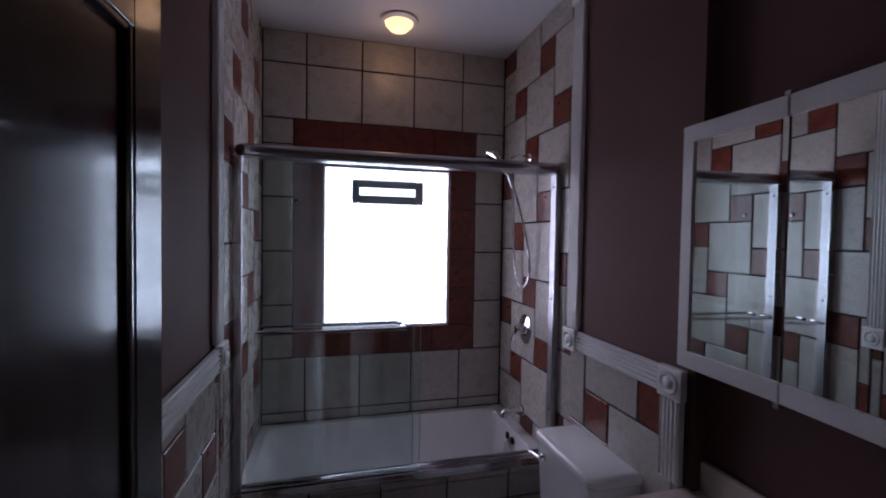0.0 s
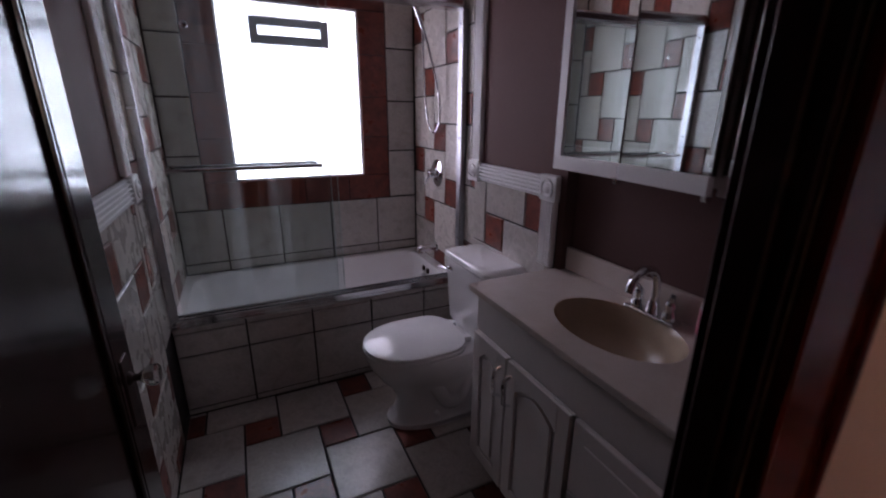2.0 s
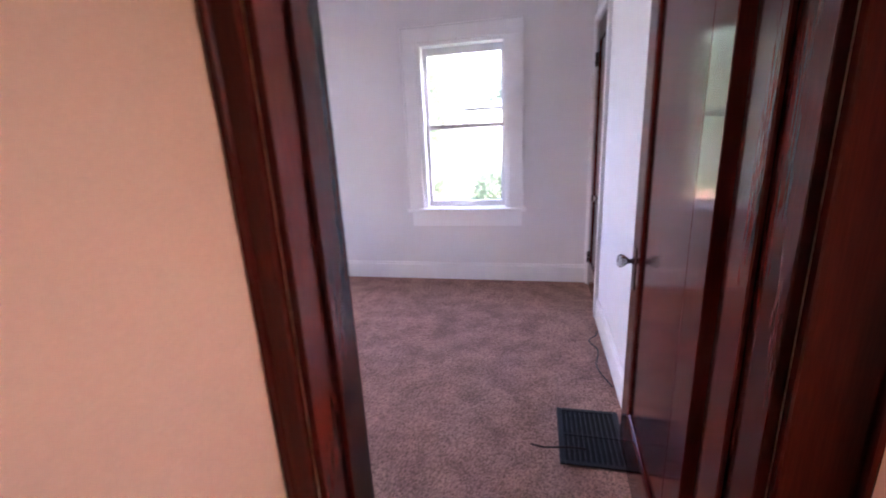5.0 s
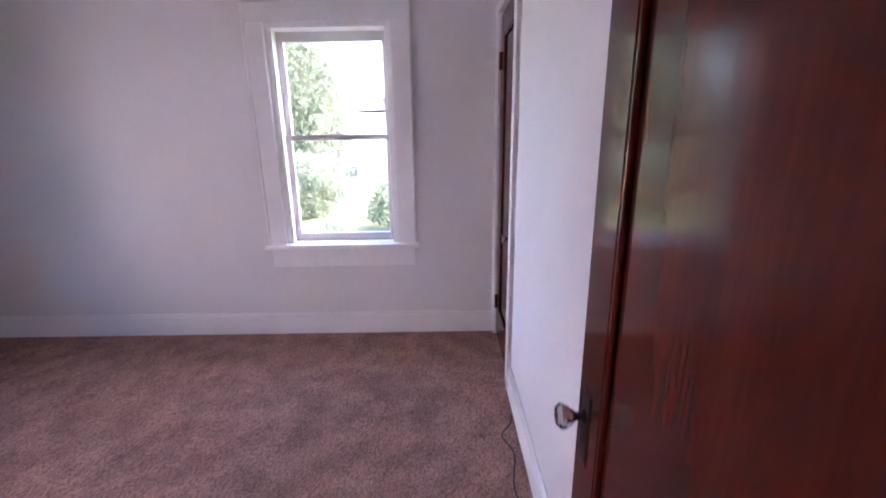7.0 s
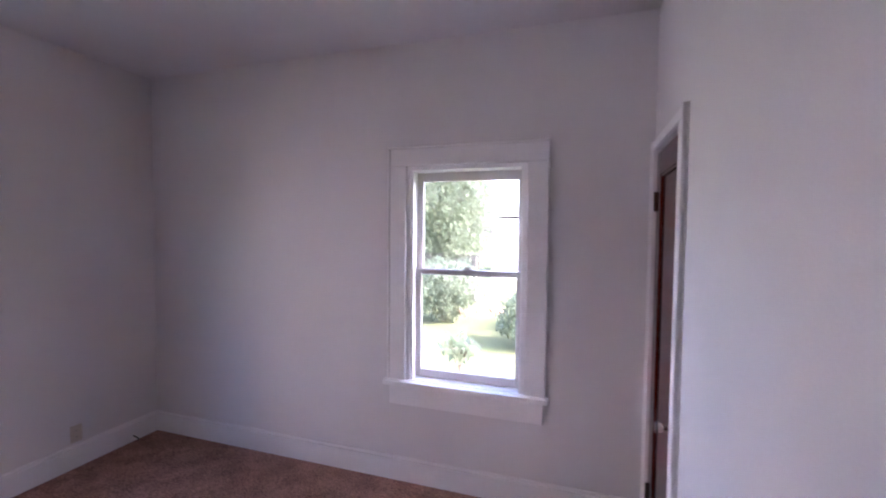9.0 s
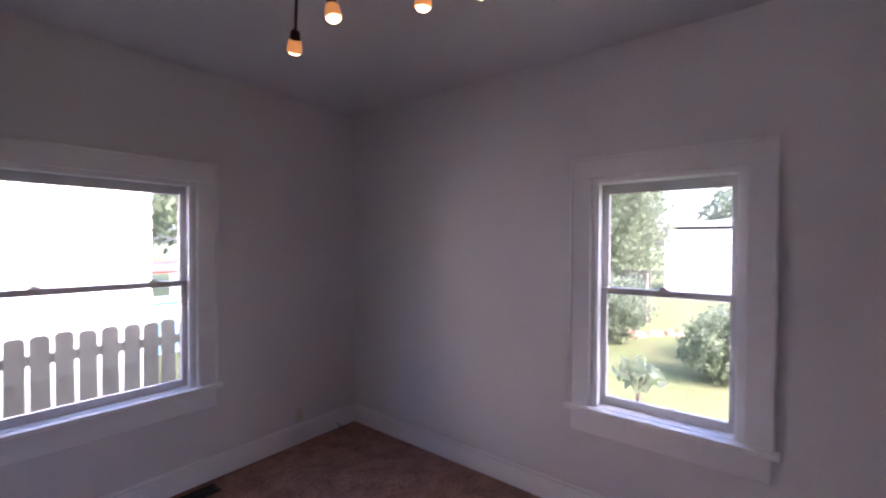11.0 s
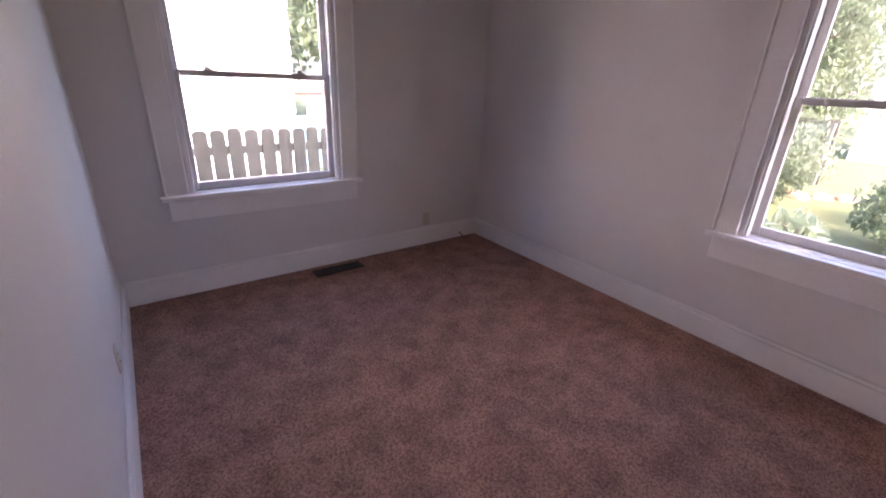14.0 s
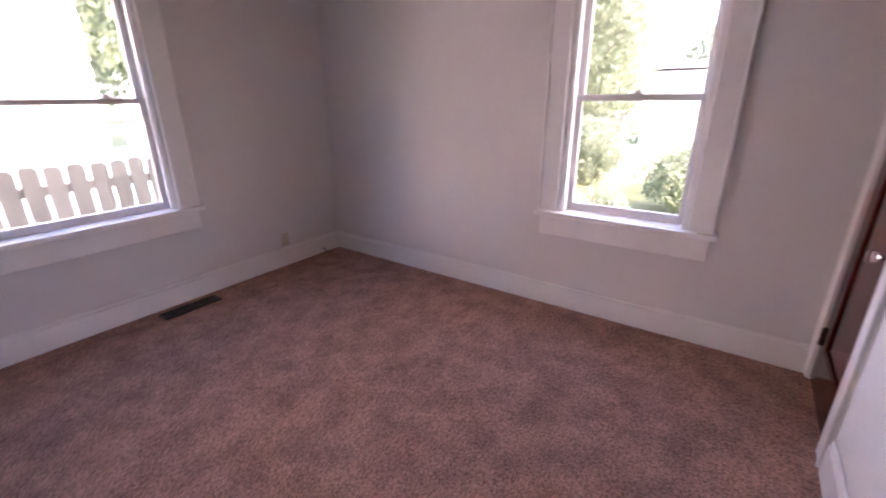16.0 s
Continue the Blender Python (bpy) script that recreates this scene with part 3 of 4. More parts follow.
part("bracket", lathe(bmesh.new(), [(.02, -.025), (.022, 0), (.018, .03)], pose(BX1 - .15, 2.05, 2.0, 25, 0), 14), CHROME, shower, "", True)
part("handle", tube(bmesh.new(), smooth_path([(BX1 - .10, 2.06, 1.88), (BX1 - .15, 2.05, 1.98), (BX1 - .22, 2.05, 2.06)], 5), .012, 12), CHROME, shower, "", True)
part("head", lathe(bmesh.new(), [(.012, .0), (.03, .015), (.042, .035), (.042, .045), (.036, .048)], pose(BX1 - .21, 2.05, 2.075, 0, -140), 20), CHROME, shower, "", True)
part("hose", tube(bmesh.new(), smooth_path([(BX1 - .10, 2.06, 1.88), (BX1 - .075, 2.10, 1.72), (BX1 - .05, 2.135, 1.5), (BX1 - .04, 2.12, 1.36), (BX1 - .04, 2.04, 1.295), (BX1 - .04, 1.955, 1.36), (BX1 - .05, 1.94, 1.5), (BX1 - .09, 1.985, 1.75), (BX1 - .14, 2.04, 1.98)], 8), .0065, 8), SATIN, shower, "slim metal hose", True)

# sliding shower doors
TY = 1.70
enc = thing("shower_enclosure", "chrome-framed sliding glass tub doors", "shower door")
part("bottom_track", boxes((BX0 + .012, TY - .045, .463, BX1 - .012, TY + .035, .478), (BX0 + .012, TY - .045, .478, BX1 - .012, TY - .038, .50), (BX0 + .012, TY - .006, .478, BX1 - .012, TY, .498), (BX0 + .012, TY + .028, .478, BX1 - .012, TY + .035, .5), bevel=.0015), CHROME, enc, "chrome bottom track")
for x0, x1, xo in ((BX0 + .012, BX0 + .042, BX0 + .046), (BX1 - .042, BX1 - .012, BX1 - .046)):
    jb = part("side_jamb", boxes((x0, TY - .032, .50, x1, TY + .022, 1.905), bevel=.004), BRUSHED, enc, "aluminium wall jamb")
    part("lip", boxes((min(x0, xo), TY - .036, .50, max(x0, xo), TY - .031, 1.90), bevel=.001), SATIN, jb)
    for z in (.72, 1.28, 1.84):
        part("screw", lathe(bmesh.new(), [(.006, 0), (.006, .002), (.002, .003)], pose(x0 if x0 > 0 else x1, TY - .008, z, 0, -90 if x0 > 0 else 90), 10), BRONZE, jb, "dark screw head", True)
hd = bmesh.new()
ra, xa, xb = .056, BX0 + .014, BX1 - .014
prev, steps = None, 10
for q in range(steps + 1):
    f = radians(-90 + 180 * q / steps)
    rad, z = ra - .028 * (1 - math.cos(f)), 1.928 + .028 * math.sin(f)
    cur = []
    for k in range(34):
        a = radians(-90 + 180 * (k % 17) / 16 + (180 if k > 16 else 0))
        cx = xb - ra if k < 17 else xa + ra
        cur.append(hd.verts.new((cx + rad * math.cos(a), TY + rad * math.sin(a), z)))
    if prev:
        for k in range(34):
            hd.faces.new((prev[k], prev[(k + 1) % 34], cur[(k + 1) % 34], cur[k]))
    else:
        hd.faces.new(cur[::-1])
    prev = cur
hd.faces.new(prev)
part("header", hd, SATIN, enc, "rounded aluminium header rail", True)
for nm, x0, x1, y in (("front_glass", -.375, .385, TY - .022), ("rear_glass", -.36, .36, TY + .016)):
    gpart = part(nm, boxes((x0, y - .003, .486, x1, y + .003, 1.905)), SHOWERGLASS, enc, "clear glass panel")
    part("glass_edge", boxes((x1 + .0003, y - .003, .506, x1 + .003, y + .003, 1.90)), GLASSEDGE, gpart, "pale green polished glass edge")
    part("bottom_rail", boxes((x0, y - .008, .482, x1, y + .008, .505), bevel=.002), CHROME, gpart)
part("glass_knob", lathe(bmesh.new(), [(.006, 0), (.006, .008), (.013, .013), (.013, .02), (.006, .024)], pose(-.166, TY - .025, 1.726, 90), 14), CHROME, enc, "small chrome knob on the glass", True)
bar = part("towel_bar", tube(bmesh.new(), [(-.315, TY - .075, 1.175), (.31, TY - .075, 1.175)], .009, 12), CHROME, enc, "chrome towel bar", True)
for x in (-.305, .30):
    part("post", tube(bmesh.new(), [(x, TY - .075, 1.175), (x, TY - .026, 1.175)], .011, 12), CHROME, bar, "", True)
bar2 = part("inner_bar", tube(bmesh.new(), [(-.315, TY + .06, 1.175), (.31, TY + .06, 1.175)], .009, 12), CHROME, enc, "chrome towel bar", True)
for x in (-.305, .30):
    part("post", tube(bmesh.new(), [(x, TY + .02, 1.175), (x, TY + .06, 1.175)], .011, 12), CHROME, bar2, "", True)


def toilet():
    e = thing("toilet", "white porcelain toilet with its lid down", "toilet", at=pose(0, 1.205, 0))
    xb = TOILET_X - .004
    def egg(bm, rows, n=32):
        """rows: (front x, back x, half width, z)"""
        rings = []
        for xf, xr, hw, z in rows:
            cx, rx = (xf + xr) / 2, (xr - xf) / 2
            r = []
            for k in range(n):
                a = 2 * math.pi * k / n
                c, s = math.cos(a), math.sin(a)
                back = abs(c) ** (0.42 if c > 0 else 1.0) * (1 if c > 0 else -1)
                r.append(bm.verts.new((cx + rx * back, hw * math.copysign(abs(s) ** 0.9, s), z)))
            rings.append(r)
        for a, b in zip(rings, rings[1:]):
            for k in range(n):
                bm.faces.new((a[k], a[(k + 1) % n], b[(k + 1) % n], b[k]))
        bm.faces.new(rings[0][::-1])
        bm.faces.new(rings[-1])
        return bm
    part("bowl", egg(bmesh.new(), [(.455, .93, .12, 0), (.45, .93, .123, .028), (.478, .92, .104, .05), (.50, .90, .092, .13), (.475, .90, .10, .19), (.42, .90, .145, .26), (.375, .90, .178, .33), (.362, .90, .186, .375), (.365, .90, .184, .392)]), PORC, e, "", True)
    for sgn in (-1, 1):
        part("trapway", tube(bmesh.new(), smooth_path([(.60, sgn * .075, .27), (.66, sgn * .079, .20), (.72, sgn * .081, .10), (.79, sgn * .079, .11), (.83, sgn * .079, .20), (.87, sgn * .08, .24)], 5), [.02] + [.038] * 24 + [.02], 12), PORC, e, "moulded trapway relief", True)
    part("seat", egg(bmesh.new(), [(.358, .815, .186, .394), (.355, .818, .189, .400), (.355, .818, .189, .408), (.36, .815, .185, .412)]), WHITEPL, e, "white seat", True)
    part("lid", egg(bmesh.new(), [(.36, .81, .184, .414), (.356, .812, .187, .420), (.358, .812, .186, .428), (.375, .80, .172, .434)]), WHITEPL, e, "closed white lid", True)
    for y in (-.075, .075):
        part("lid_hinge", boxes((.80, y - .02, .395, .84, y + .02, .425), bevel=.006, seg=2), WHITEPL, e)
    tk = bmesh.new()
    def tank_ring(f, hw, z, rad=.035):
        pts = []
        for cx, cy, s in ((xb - .012, hw - .012, 0), (f + rad, hw - rad, 90), (f + rad, -hw + rad, 180), (xb - .012, -hw + .012, 270)):
            rr = .012 if cx > .99 else rad
            for k in range(5):
                a = radians(s + 22.5 * k)
                pts.append(tk.verts.new((cx + rr * math.cos(a), cy + rr * math.sin(a), z)))
        return pts
    rr = [tank_ring(.865, .185, .385), tank_ring(.855, .195, .41), tank_ring(.838, .205, .73)]
    for a, b in zip(rr, rr[1:]):
        for k in range(20):
            tk.faces.new((a[k], a[(k + 1) % 20], b[(k + 1) % 20], b[k]))
    tk.faces.new(rr[0][::-1]); tk.faces.new(rr[-1])
    part("tank", tk, PORC, e, "", True)
    tk = bmesh.new()
    def lid_ring(o, z):
        pts = []
        f, hw, rad = .83 - o, .212 + o, .04
        for cx, cy, s, r2 in ((xb - .012, hw - .012, 0, .012), (f + rad, hw - rad, 90, rad), (f + rad, -hw + rad, 180, rad), (xb - .012, -hw + .012, 270, .012)):
            for k in range(6):
                a = radians(s + 18 * k)
                pts.append(tk.verts.new((cx + r2 * math.cos(a), cy + r2 * math.sin(a), z)))
        return pts
    rr = [lid_ring(-.006, .731), lid_ring(0, .738), lid_ring(0, .757), lid_ring(-.006, .765), lid_ring(-.02, .769)]
    for a, b in zip(rr, rr[1:]):
        for k in range(24):
            tk.faces.new((a[k], a[(k + 1) % 24], b[(k + 1) % 24], b[k]))
    tk.faces.new(rr[0][::-1]); tk.faces.new(rr[-1])
    part("tank_lid", tk, PORC, e, "glossy tank lid", True)
    lv = part("flush_lever", tube(bmesh.new(), [(.815, .12, .685), (.81, .16, .683), (.808, .20, .675)], [.009, .008, .007], 10), CHROME, e, "chrome flush lever", True)
    part("boss", lathe(bmesh.new(), [(.016, 0), (.016, .012), (.01, .02)], pose(.841, .125, .685, 0, -90), 14), CHROME, lv, "", True)
    for y in (-.118, .118):
        part("bolt_cap", lathe(bmesh.new(), [(.016, .0), (.014, .012), (.004, .02)], pose(.66, y * .86, .055), 12), WHITEPL, e, "", True)


toilet()

# vanity
VY0, VY1, VX, VT = BATH_Y0 + .004, .823, .655, .825
van = thing("vanity_cabinet", "cream painted vanity cabinet with arched doors", "cabinet")
CF = VX + .028
part("body", boxes((CF, VY0 + .002, .10, BX1 - .004, VY1 - .025, .664), bevel=.002), CAB, van)
part("side_panel", boxes((CF, VY1 - .045, .6645, BX1 - .004, VY1 - .025, .797)), CAB, van)
part("front_panel", boxes((CF, VY0 + .004, .6645, CF + .016, VY1 - .046, .797)), CAB, van)
part("toe_kick", boxes((CF + .06, VY0 + .002, 0, BX1 - .004, VY1 - .03, .099)), CAB, van)
part("apron_rail", boxes((CF - .006, VY0 + .004, .665, CF - .0005, VY1 - .03, .797), bevel=.002), CAB, van)


def arched_door(y0, y1, z0, z1, parent, handle_y=None):
    d = part("door", boxes((CF - .012, y0, z0, CF - .001, y1, z1), bevel=.002), CAB, parent)
    w, n, rise = .048, 14, .04
    flat = Matrix(((0, 0, 1, CF - .024), (1, 0, 0, 0), (0, 1, 0, 0), (0, 0, 0, 1)))
    for p, q, r, t in ((y0, z0, y0 + w, z1), (y1 - w, z0, y1, z1), (y0 + w, z0, y1 - w, z0 + w)):
        part("stile" if t == z1 else "rail", boxes((CF - .024, p, q, CF - .0125, r, t), bevel=.003, seg=2), CAB, d)
    a, b = y0 + w, y1 - w
    arch = [(a + (b - a) * k / n, z1 - w - rise + rise * math.sin(math.pi * k / n)) for k in range(n + 1)]
    part("rail", prism(bmesh.new(), [(b, z1), (a, z1)] + arch, flat, .0115), CAB, d)
    g = .014
    field = [(b - g, z0 + w + g), (a + g, z0 + w + g)] + [(a + g + (b - a - 2 * g) * k / n, z1 - w - rise - g + rise * math.sin(math.pi * k / n)) for k in range(n + 1)]
    bm = prism(bmesh.new(), field, Matrix(((0, 0, 1, CF - .023), (1, 0, 0, 0), (0, 1, 0, 0), (0, 0, 0, 1))), .0105)
    bmesh.ops.bevel(bm, geom=[e for e in bm.edges if max(abs(v.co.x - CF + .023) for v in e.verts) < 1e-5], offset=.009, segments=2, affect="EDGES")
    part("raised_field", bm, CAB, d)
    if handle_y is not None:
        part("handle", tube(bmesh.new(), smooth_path([(CF - .024, handle_y, z1 - .045), (CF - .05, handle_y, z1 - .06), (CF - .054, handle_y, z1 - .10), (CF - .05, handle_y, z1 - .14), (CF - .024, handle_y, z1 - .155)], 5), .006, 8), CHROME, d, "chrome bow handle", True)


arched_door(.575, .785, .125, .655, van, .60)
arched_door(.275, .565, .125, .655, van, .54)
for z0, z1 in ((.43, .655), (.125, .42)):
    d = part("drawer", boxes((CF - .020, VY0 + .015, z0, CF - .001, .262, z1), bevel=.004, seg=2), CAB, van)
    part("raised_field", boxes((CF - .026, VY0 + .06, z0 + .045, CF - .0205, .215, z1 - .045), bevel=.003), CAB, d)
    part("knob", lathe(bmesh.new(), [(.006, 0), (.006, .014), (.015, .02), (.014, .028), (.004, .031)], pose(CF - .026, .09, (z0 + z1) / 2 - .03, 0, -90), 16), CHROME, d, "chrome knob", True)
# counter with an oval basin
SC, SRX, SRY = (.885, .365), .145, .205
ctop = thing("sink_counter", "cream cultured-marble counter with a tan oval sink", "countertop")
bm = bmesh.new()
n = 48
inner = [bm.verts.new((SC[0] + SRX * math.cos(2 * math.pi * k / n), SC[1] + SRY * math.sin(2 * math.pi * k / n), VT)) for k in range(n)]
def edge_pt(a):
    c, s = math.cos(a), math.sin(a)
    tx = ((BX1 - .004 - SC[0]) if c > 0 else (VX - SC[0])) / c if abs(c) > 1e-6 else 1e9
    ty = ((VY1 - SC[1]) if s > 0 else (VY0 - SC[1])) / s if abs(s) > 1e-6 else 1e9
    t = min(tx, ty)
    return (SC[0] + c * t, SC[1] + s * t)
angs = [2 * math.pi * k / n for k in range(n)]
outer = [bm.verts.new((*edge_pt(a), VT)) for a in angs]
for k in range(n):
    bm.faces.new((inner[k], inner[(k + 1) % n], outer[(k + 1) % n], outer[k]))
part("surface", bm, MARBLE, ctop)
part("slab_edge", boxes((VX, VY0, .80, VX + .02, VY1, VT - .001), (VX + .02, VY1 - .02, .80, BX1 - .004, VY1, VT - .001), bevel=.004, seg=2), MARBLE, ctop)
bm = bmesh.new()
rings = []
for f, z in ((1.0, VT), (.985, VT - .004), (.95, VT - .02), (.86, VT - .07), (.68, VT - .115), (.4, VT - .135), (.1, VT - .14)):
    rings.append([bm.verts.new((SC[0] + SRX * f * math.cos(a), SC[1] + SRY * f * math.sin(a), z)) for a in angs])
for a, b in zip(rings, rings[1:]):
    for k in range(n):
        bm.faces.new((a[k], a[(k + 1) % n], b[(k + 1) % n], b[k]))
bm.faces.new(rings[-1])
part("sink_bowl", bm, BOWL, ctop, "tan oval sink bowl", True)
part("drain", lathe(bmesh.new(), [(.028, 0), (.03, .004), (.024, .006), (.02, .002), (.004, .002)], pose(SC[0], SC[1], VT - .1395), 20), BRONZE, ctop, "dark metal drain", True)
part("backsplash", boxes((BX1 - .026, VY0, VT + .0005, BX1 - .005, VY1 - .02, .915), bevel=.004, seg=2), MARBLE, ctop)
fa = thing("sink_faucet", "chrome two-handle sink faucet with a gooseneck spout", "faucet")
FX = 1.035
part("base_plate", boxes((FX - .028, SC[1] - .085, VT + .001, FX + .022, SC[1] + .085, VT + .014), bevel=.006, seg=3), CHROME, fa, "", True)
part("spout", tube(bmesh.new(), smooth_path([(FX, SC[1], VT + .012), (FX, SC[1], VT + .10), (FX - .02, SC[1], VT + .145), (FX - .06, SC[1], VT + .155), (FX - .10, SC[1], VT + .13), (FX - .115, SC[1], VT + .095)], 6), .0125, 14), CHROME, fa, "", True)
part("spout_base", lathe(bmesh.new(), [(.024, .013), (.02, .03), (.015, .05)], pose(FX, SC[1], VT), 18), CHROME, fa, "", True)
part("lift_rod", tube(bmesh.new(), [(FX + .016, SC[1], VT + .013), (FX + .016, SC[1], VT + .11)], [.003, .003], 8), CHROME, fa, "", True)
for s in (-1, 1):
    y = SC[1] + s * .055
    part("handle_base", lathe(bmesh.new(), [(.022, .013), (.02, .03), (.014, .045), (.017, .058), (.012, .07), (.004, .073)], pose(FX, y, VT), 18), CHROME, fa, "", True)
    part("handle", tube(bmesh.new(), [(FX, y, VT + .068), (FX - .012, y + s * .012, VT + .088), (FX - .03, y + s * .022, VT + .10)], [.010, .009, .007], 10), CHROME, fa, "", True)
soap = thing("soap_bottle", "clear soap pump bottle with a pink label on the counter", "bottle")
part("bottle", lathe(bmesh.new(), [(.028, 0), (.032, .006), (.032, .10), (.024, .125), (.012, .135), (.012, .145)], pose(1.035, .19, VT + .001), 20), WHITEPL, soap, "", True)
part("label", lathe(bmesh.new(), [(.0326, .02), (.0328, .025), (.0328, .085), (.0326, .09)], pose(1.035, .19, VT + .001), 20), PINK, soap, "pink printed label", True)
part("pump", tube(bmesh.new(), [(1.035, .19, VT + .146), (1.035, .19, VT + .185), (1.0, .19, VT + .185)], .006, 8), WHITEPL, soap, "white pump", True)

# mirror cabinet
mc = thing("mirror_cabinet", "white-framed three-door mirror cabinet on the wall", "mirror cabinet")
MX, MZ0, MZ1 = .957, 1.225, 1.905
part("body", boxes((MX + .022, -.06, MZ0 + .012, BX1 - .003, .775, MZ1 - .012), bevel=.002), TRIM, mc)
for y0, y1, s0, s1, swing in ((.487, .782, .002, .038, -2.0), (.196, .483, .002, .002, -5.5), (-.075, .192, .038, .002, -1.0)):
    fw, lift = .046, (.0105 if y0 < .4 else 0)
    d = part("mirror_door", boxes((MX + .006, y0 + .001, MZ0 + .03, MX + .012, y1 - .001, MZ1 - .03)), MIRROR, mc, "silvered mirror door")
    d.matrix_world = Matrix.Translation((MX + .021 - lift, y1, 0)) @ pose(0, 0, 0, 0, 0, swing) @ Matrix.Translation((-MX - .021, -y1, 0))
    part("frame_rail", boxes((MX, y0, MZ0, MX + .021, y1, MZ0 + fw), bevel=.0015), TRIM, d, "white frame rail")
    part("frame_rail", boxes((MX, y0, MZ1 - fw, MX + .021, y1, MZ1), bevel=.0015), TRIM, d, "white frame rail")
    if s1 > .01:
        part("frame_stile", boxes((MX, y1 - s1, MZ0 + fw, MX + .021, y1, MZ1 - fw), bevel=.0015), TRIM, d, "white frame stile")
    if s0 > .01:
        part("frame_stile", boxes((MX, y0, MZ0 + fw, MX + .021, y0 + s0, MZ1 - fw), bevel=.0015), TRIM, d, "white frame stile")
    part("edge_strip", boxes((MX + .004, y0 - .0022, MZ0 + fw, MX + .02, y0 + .0004, MZ1 - fw)), BRONZE, d, "dark edge strip")
    part("catch", boxes((MX - .006, y0 - .008, MZ0 - .012, MX + .012, y0 + .008, MZ0 + .003), bevel=.002), CHROME, d)
    part("catch", boxes((MX - .004, y0 - .008, MZ1 - .003, MX + .012, y0 + .008, MZ1 + .010), bevel=.002), CHROME, d)

# vanity light and ceiling lamp
vl = thing("vanity_light", "wall lamp with a white glass bell shade above the mirror", "wall lamp")
part("back_plate", boxes((BX1 - .025, .30, 2.26, BX1 - .003, .70, 2.36), bevel=.008, seg=2), CHROME, vl, "chrome back plate")
part("arm", tube(bmesh.new(), smooth_path([(BX1 - .02, .55, 2.31), (1.02, .55, 2.33), (.985, .55, 2.30)], 5), .008, 10), CHROME, vl, "", True)
part("shade", lathe(bmesh.new(), [(.022, .11), (.035, .10), (.05, .06), (.058, .02), (.062, 0), (.058, .001), (.045, .05), (.02, .09)], pose(.985, .55, 2.19), 24), WHITEPL, vl, "white glass bell shade", True)
cl = thing("ceiling_lamp", "small lit dome lamp on the ceiling above the tub", "ceiling lamp")
part("ring", lathe(bmesh.new(), [(.10, 0), (.10, -.012), (.078, -.022), (.074, -.006)], pose(.333, 2.12, BZ - .0005), 32), TRIM, cl, "white trim ring", True)
part("dome", lathe(bmesh.new(), [(.075, -.012), (.07, -.035), (.05, -.056), (.02, -.066), (.004, -.067)], pose(.333, 2.12, BZ), 28), DOME, cl, "warm glowing frosted dome", True)
pl = new("ceiling_lamp_bulb", bpy.data.lights.new("ceiling_lamp_bulb", "POINT"))
pl.data.energy, pl.data.color, pl.data.shadow_soft_size = 0.1, (1.0, 0.6, 0.3), .06
pl.location = (.333, 2.12, BZ - .14)


# fluted trim
def fluted(a, b, face, nrm, w, parent):
    """Fluted board from a to b (points on the wall), standing out along nrm by 2 cm."""
    a, b, nrm = Vector(a), Vector(b), Vector(nrm)
    d = (b - a).normalized()
    s = d.cross(nrm)
    prof = [(-w / 2, 0), (-w / 2, .016)]
    k = 5
    for i in range(k):
        c = -w / 2 + w * (i + .5) / k
        hw = w / k * .34
        prof += [(c - hw, .02), (c - hw * .7, .007), (c, .003), (c + hw * .7, .007), (c + hw, .02)]
    prof += [(w / 2, .016), (w / 2, 0)]
    bm = bmesh.new()
    r0 = [bm.verts.new(a + s * x + nrm * y) for x, y in prof]
    r1 = [bm.verts.new(b + s * x + nrm * y) for x, y in prof]
    m = len(prof)
    for i in range(m - 1):
        bm.faces.new((r0[i], r0[i + 1], r1[i + 1], r1[i]))
    bm.faces.new(r0); bm.faces.new(r1[::-1])
    return part("fluted_board", bm, TRIM, parent)


def rosette(p, nrm, size, parent):
    p, nrm = Vector(p), Vector(nrm)
    m = Matrix.Translation(p) @ nrm.to_track_quat("Z", "Y").to_matrix().to_4x4()
    bm = bmesh.new()
    h = size / 2
    box(bm, -h, -h, 0, h, h, .026, bevel=.003)
    bm.transform(m)
    r = part("corner_block", bm, TRIM, parent)
    part("bullseye", lathe(bmesh.new(), [(h * .75, .0262), (h * .72, .032), (h * .6, .033), (h * .5, .0275), (h * .42, .0275), (h * .32, .034), (h * .15, .037), (.002, .037)], m, 28), TRIM, r, "", True)


CR = 1.138
te = tagged(thing("trim_east", "white fluted trim with bullseye corner blocks", "trim"), kind="structure")
ex = TOILET_X - .010
fluted((ex, 1.40, CR), (ex, .92, CR), 0, (-1, 0, 0), .082, te)
fluted((ex, .867, CR - .05), (ex, .867, VT + .003), 0, (-1, 0, 0), .082, te)
fluted((ex + .01, 1.45, CR + .05), (ex + .01, 1.45, 2.62), 0, (-1, 0, 0), .082, te)
for y, z, x in ((1.45, CR, ex), (.867, CR, ex), (1.45, 2.67, ex + .01)):
    rosette((x, y, z), (-1, 0, 0), .098, te)
tw = tagged(thing("trim_west", "white fluted trim with bullseye corner blocks", "trim"), kind="structure")
fluted((BX0 + .012, 1.40, CR), (BX0 + .012, -.06, CR), 0, (1, 0, 0), .082, tw)
fluted((BX0 + .002, 1.45, CR + .05), (BX0 + .002, 1.45, 2.62), 0, (1, 0, 0), .082, tw)
for z in (CR, 2.67):
    rosette((BX0 + .012, 1.45, z), (1, 0, 0), .098, tw)

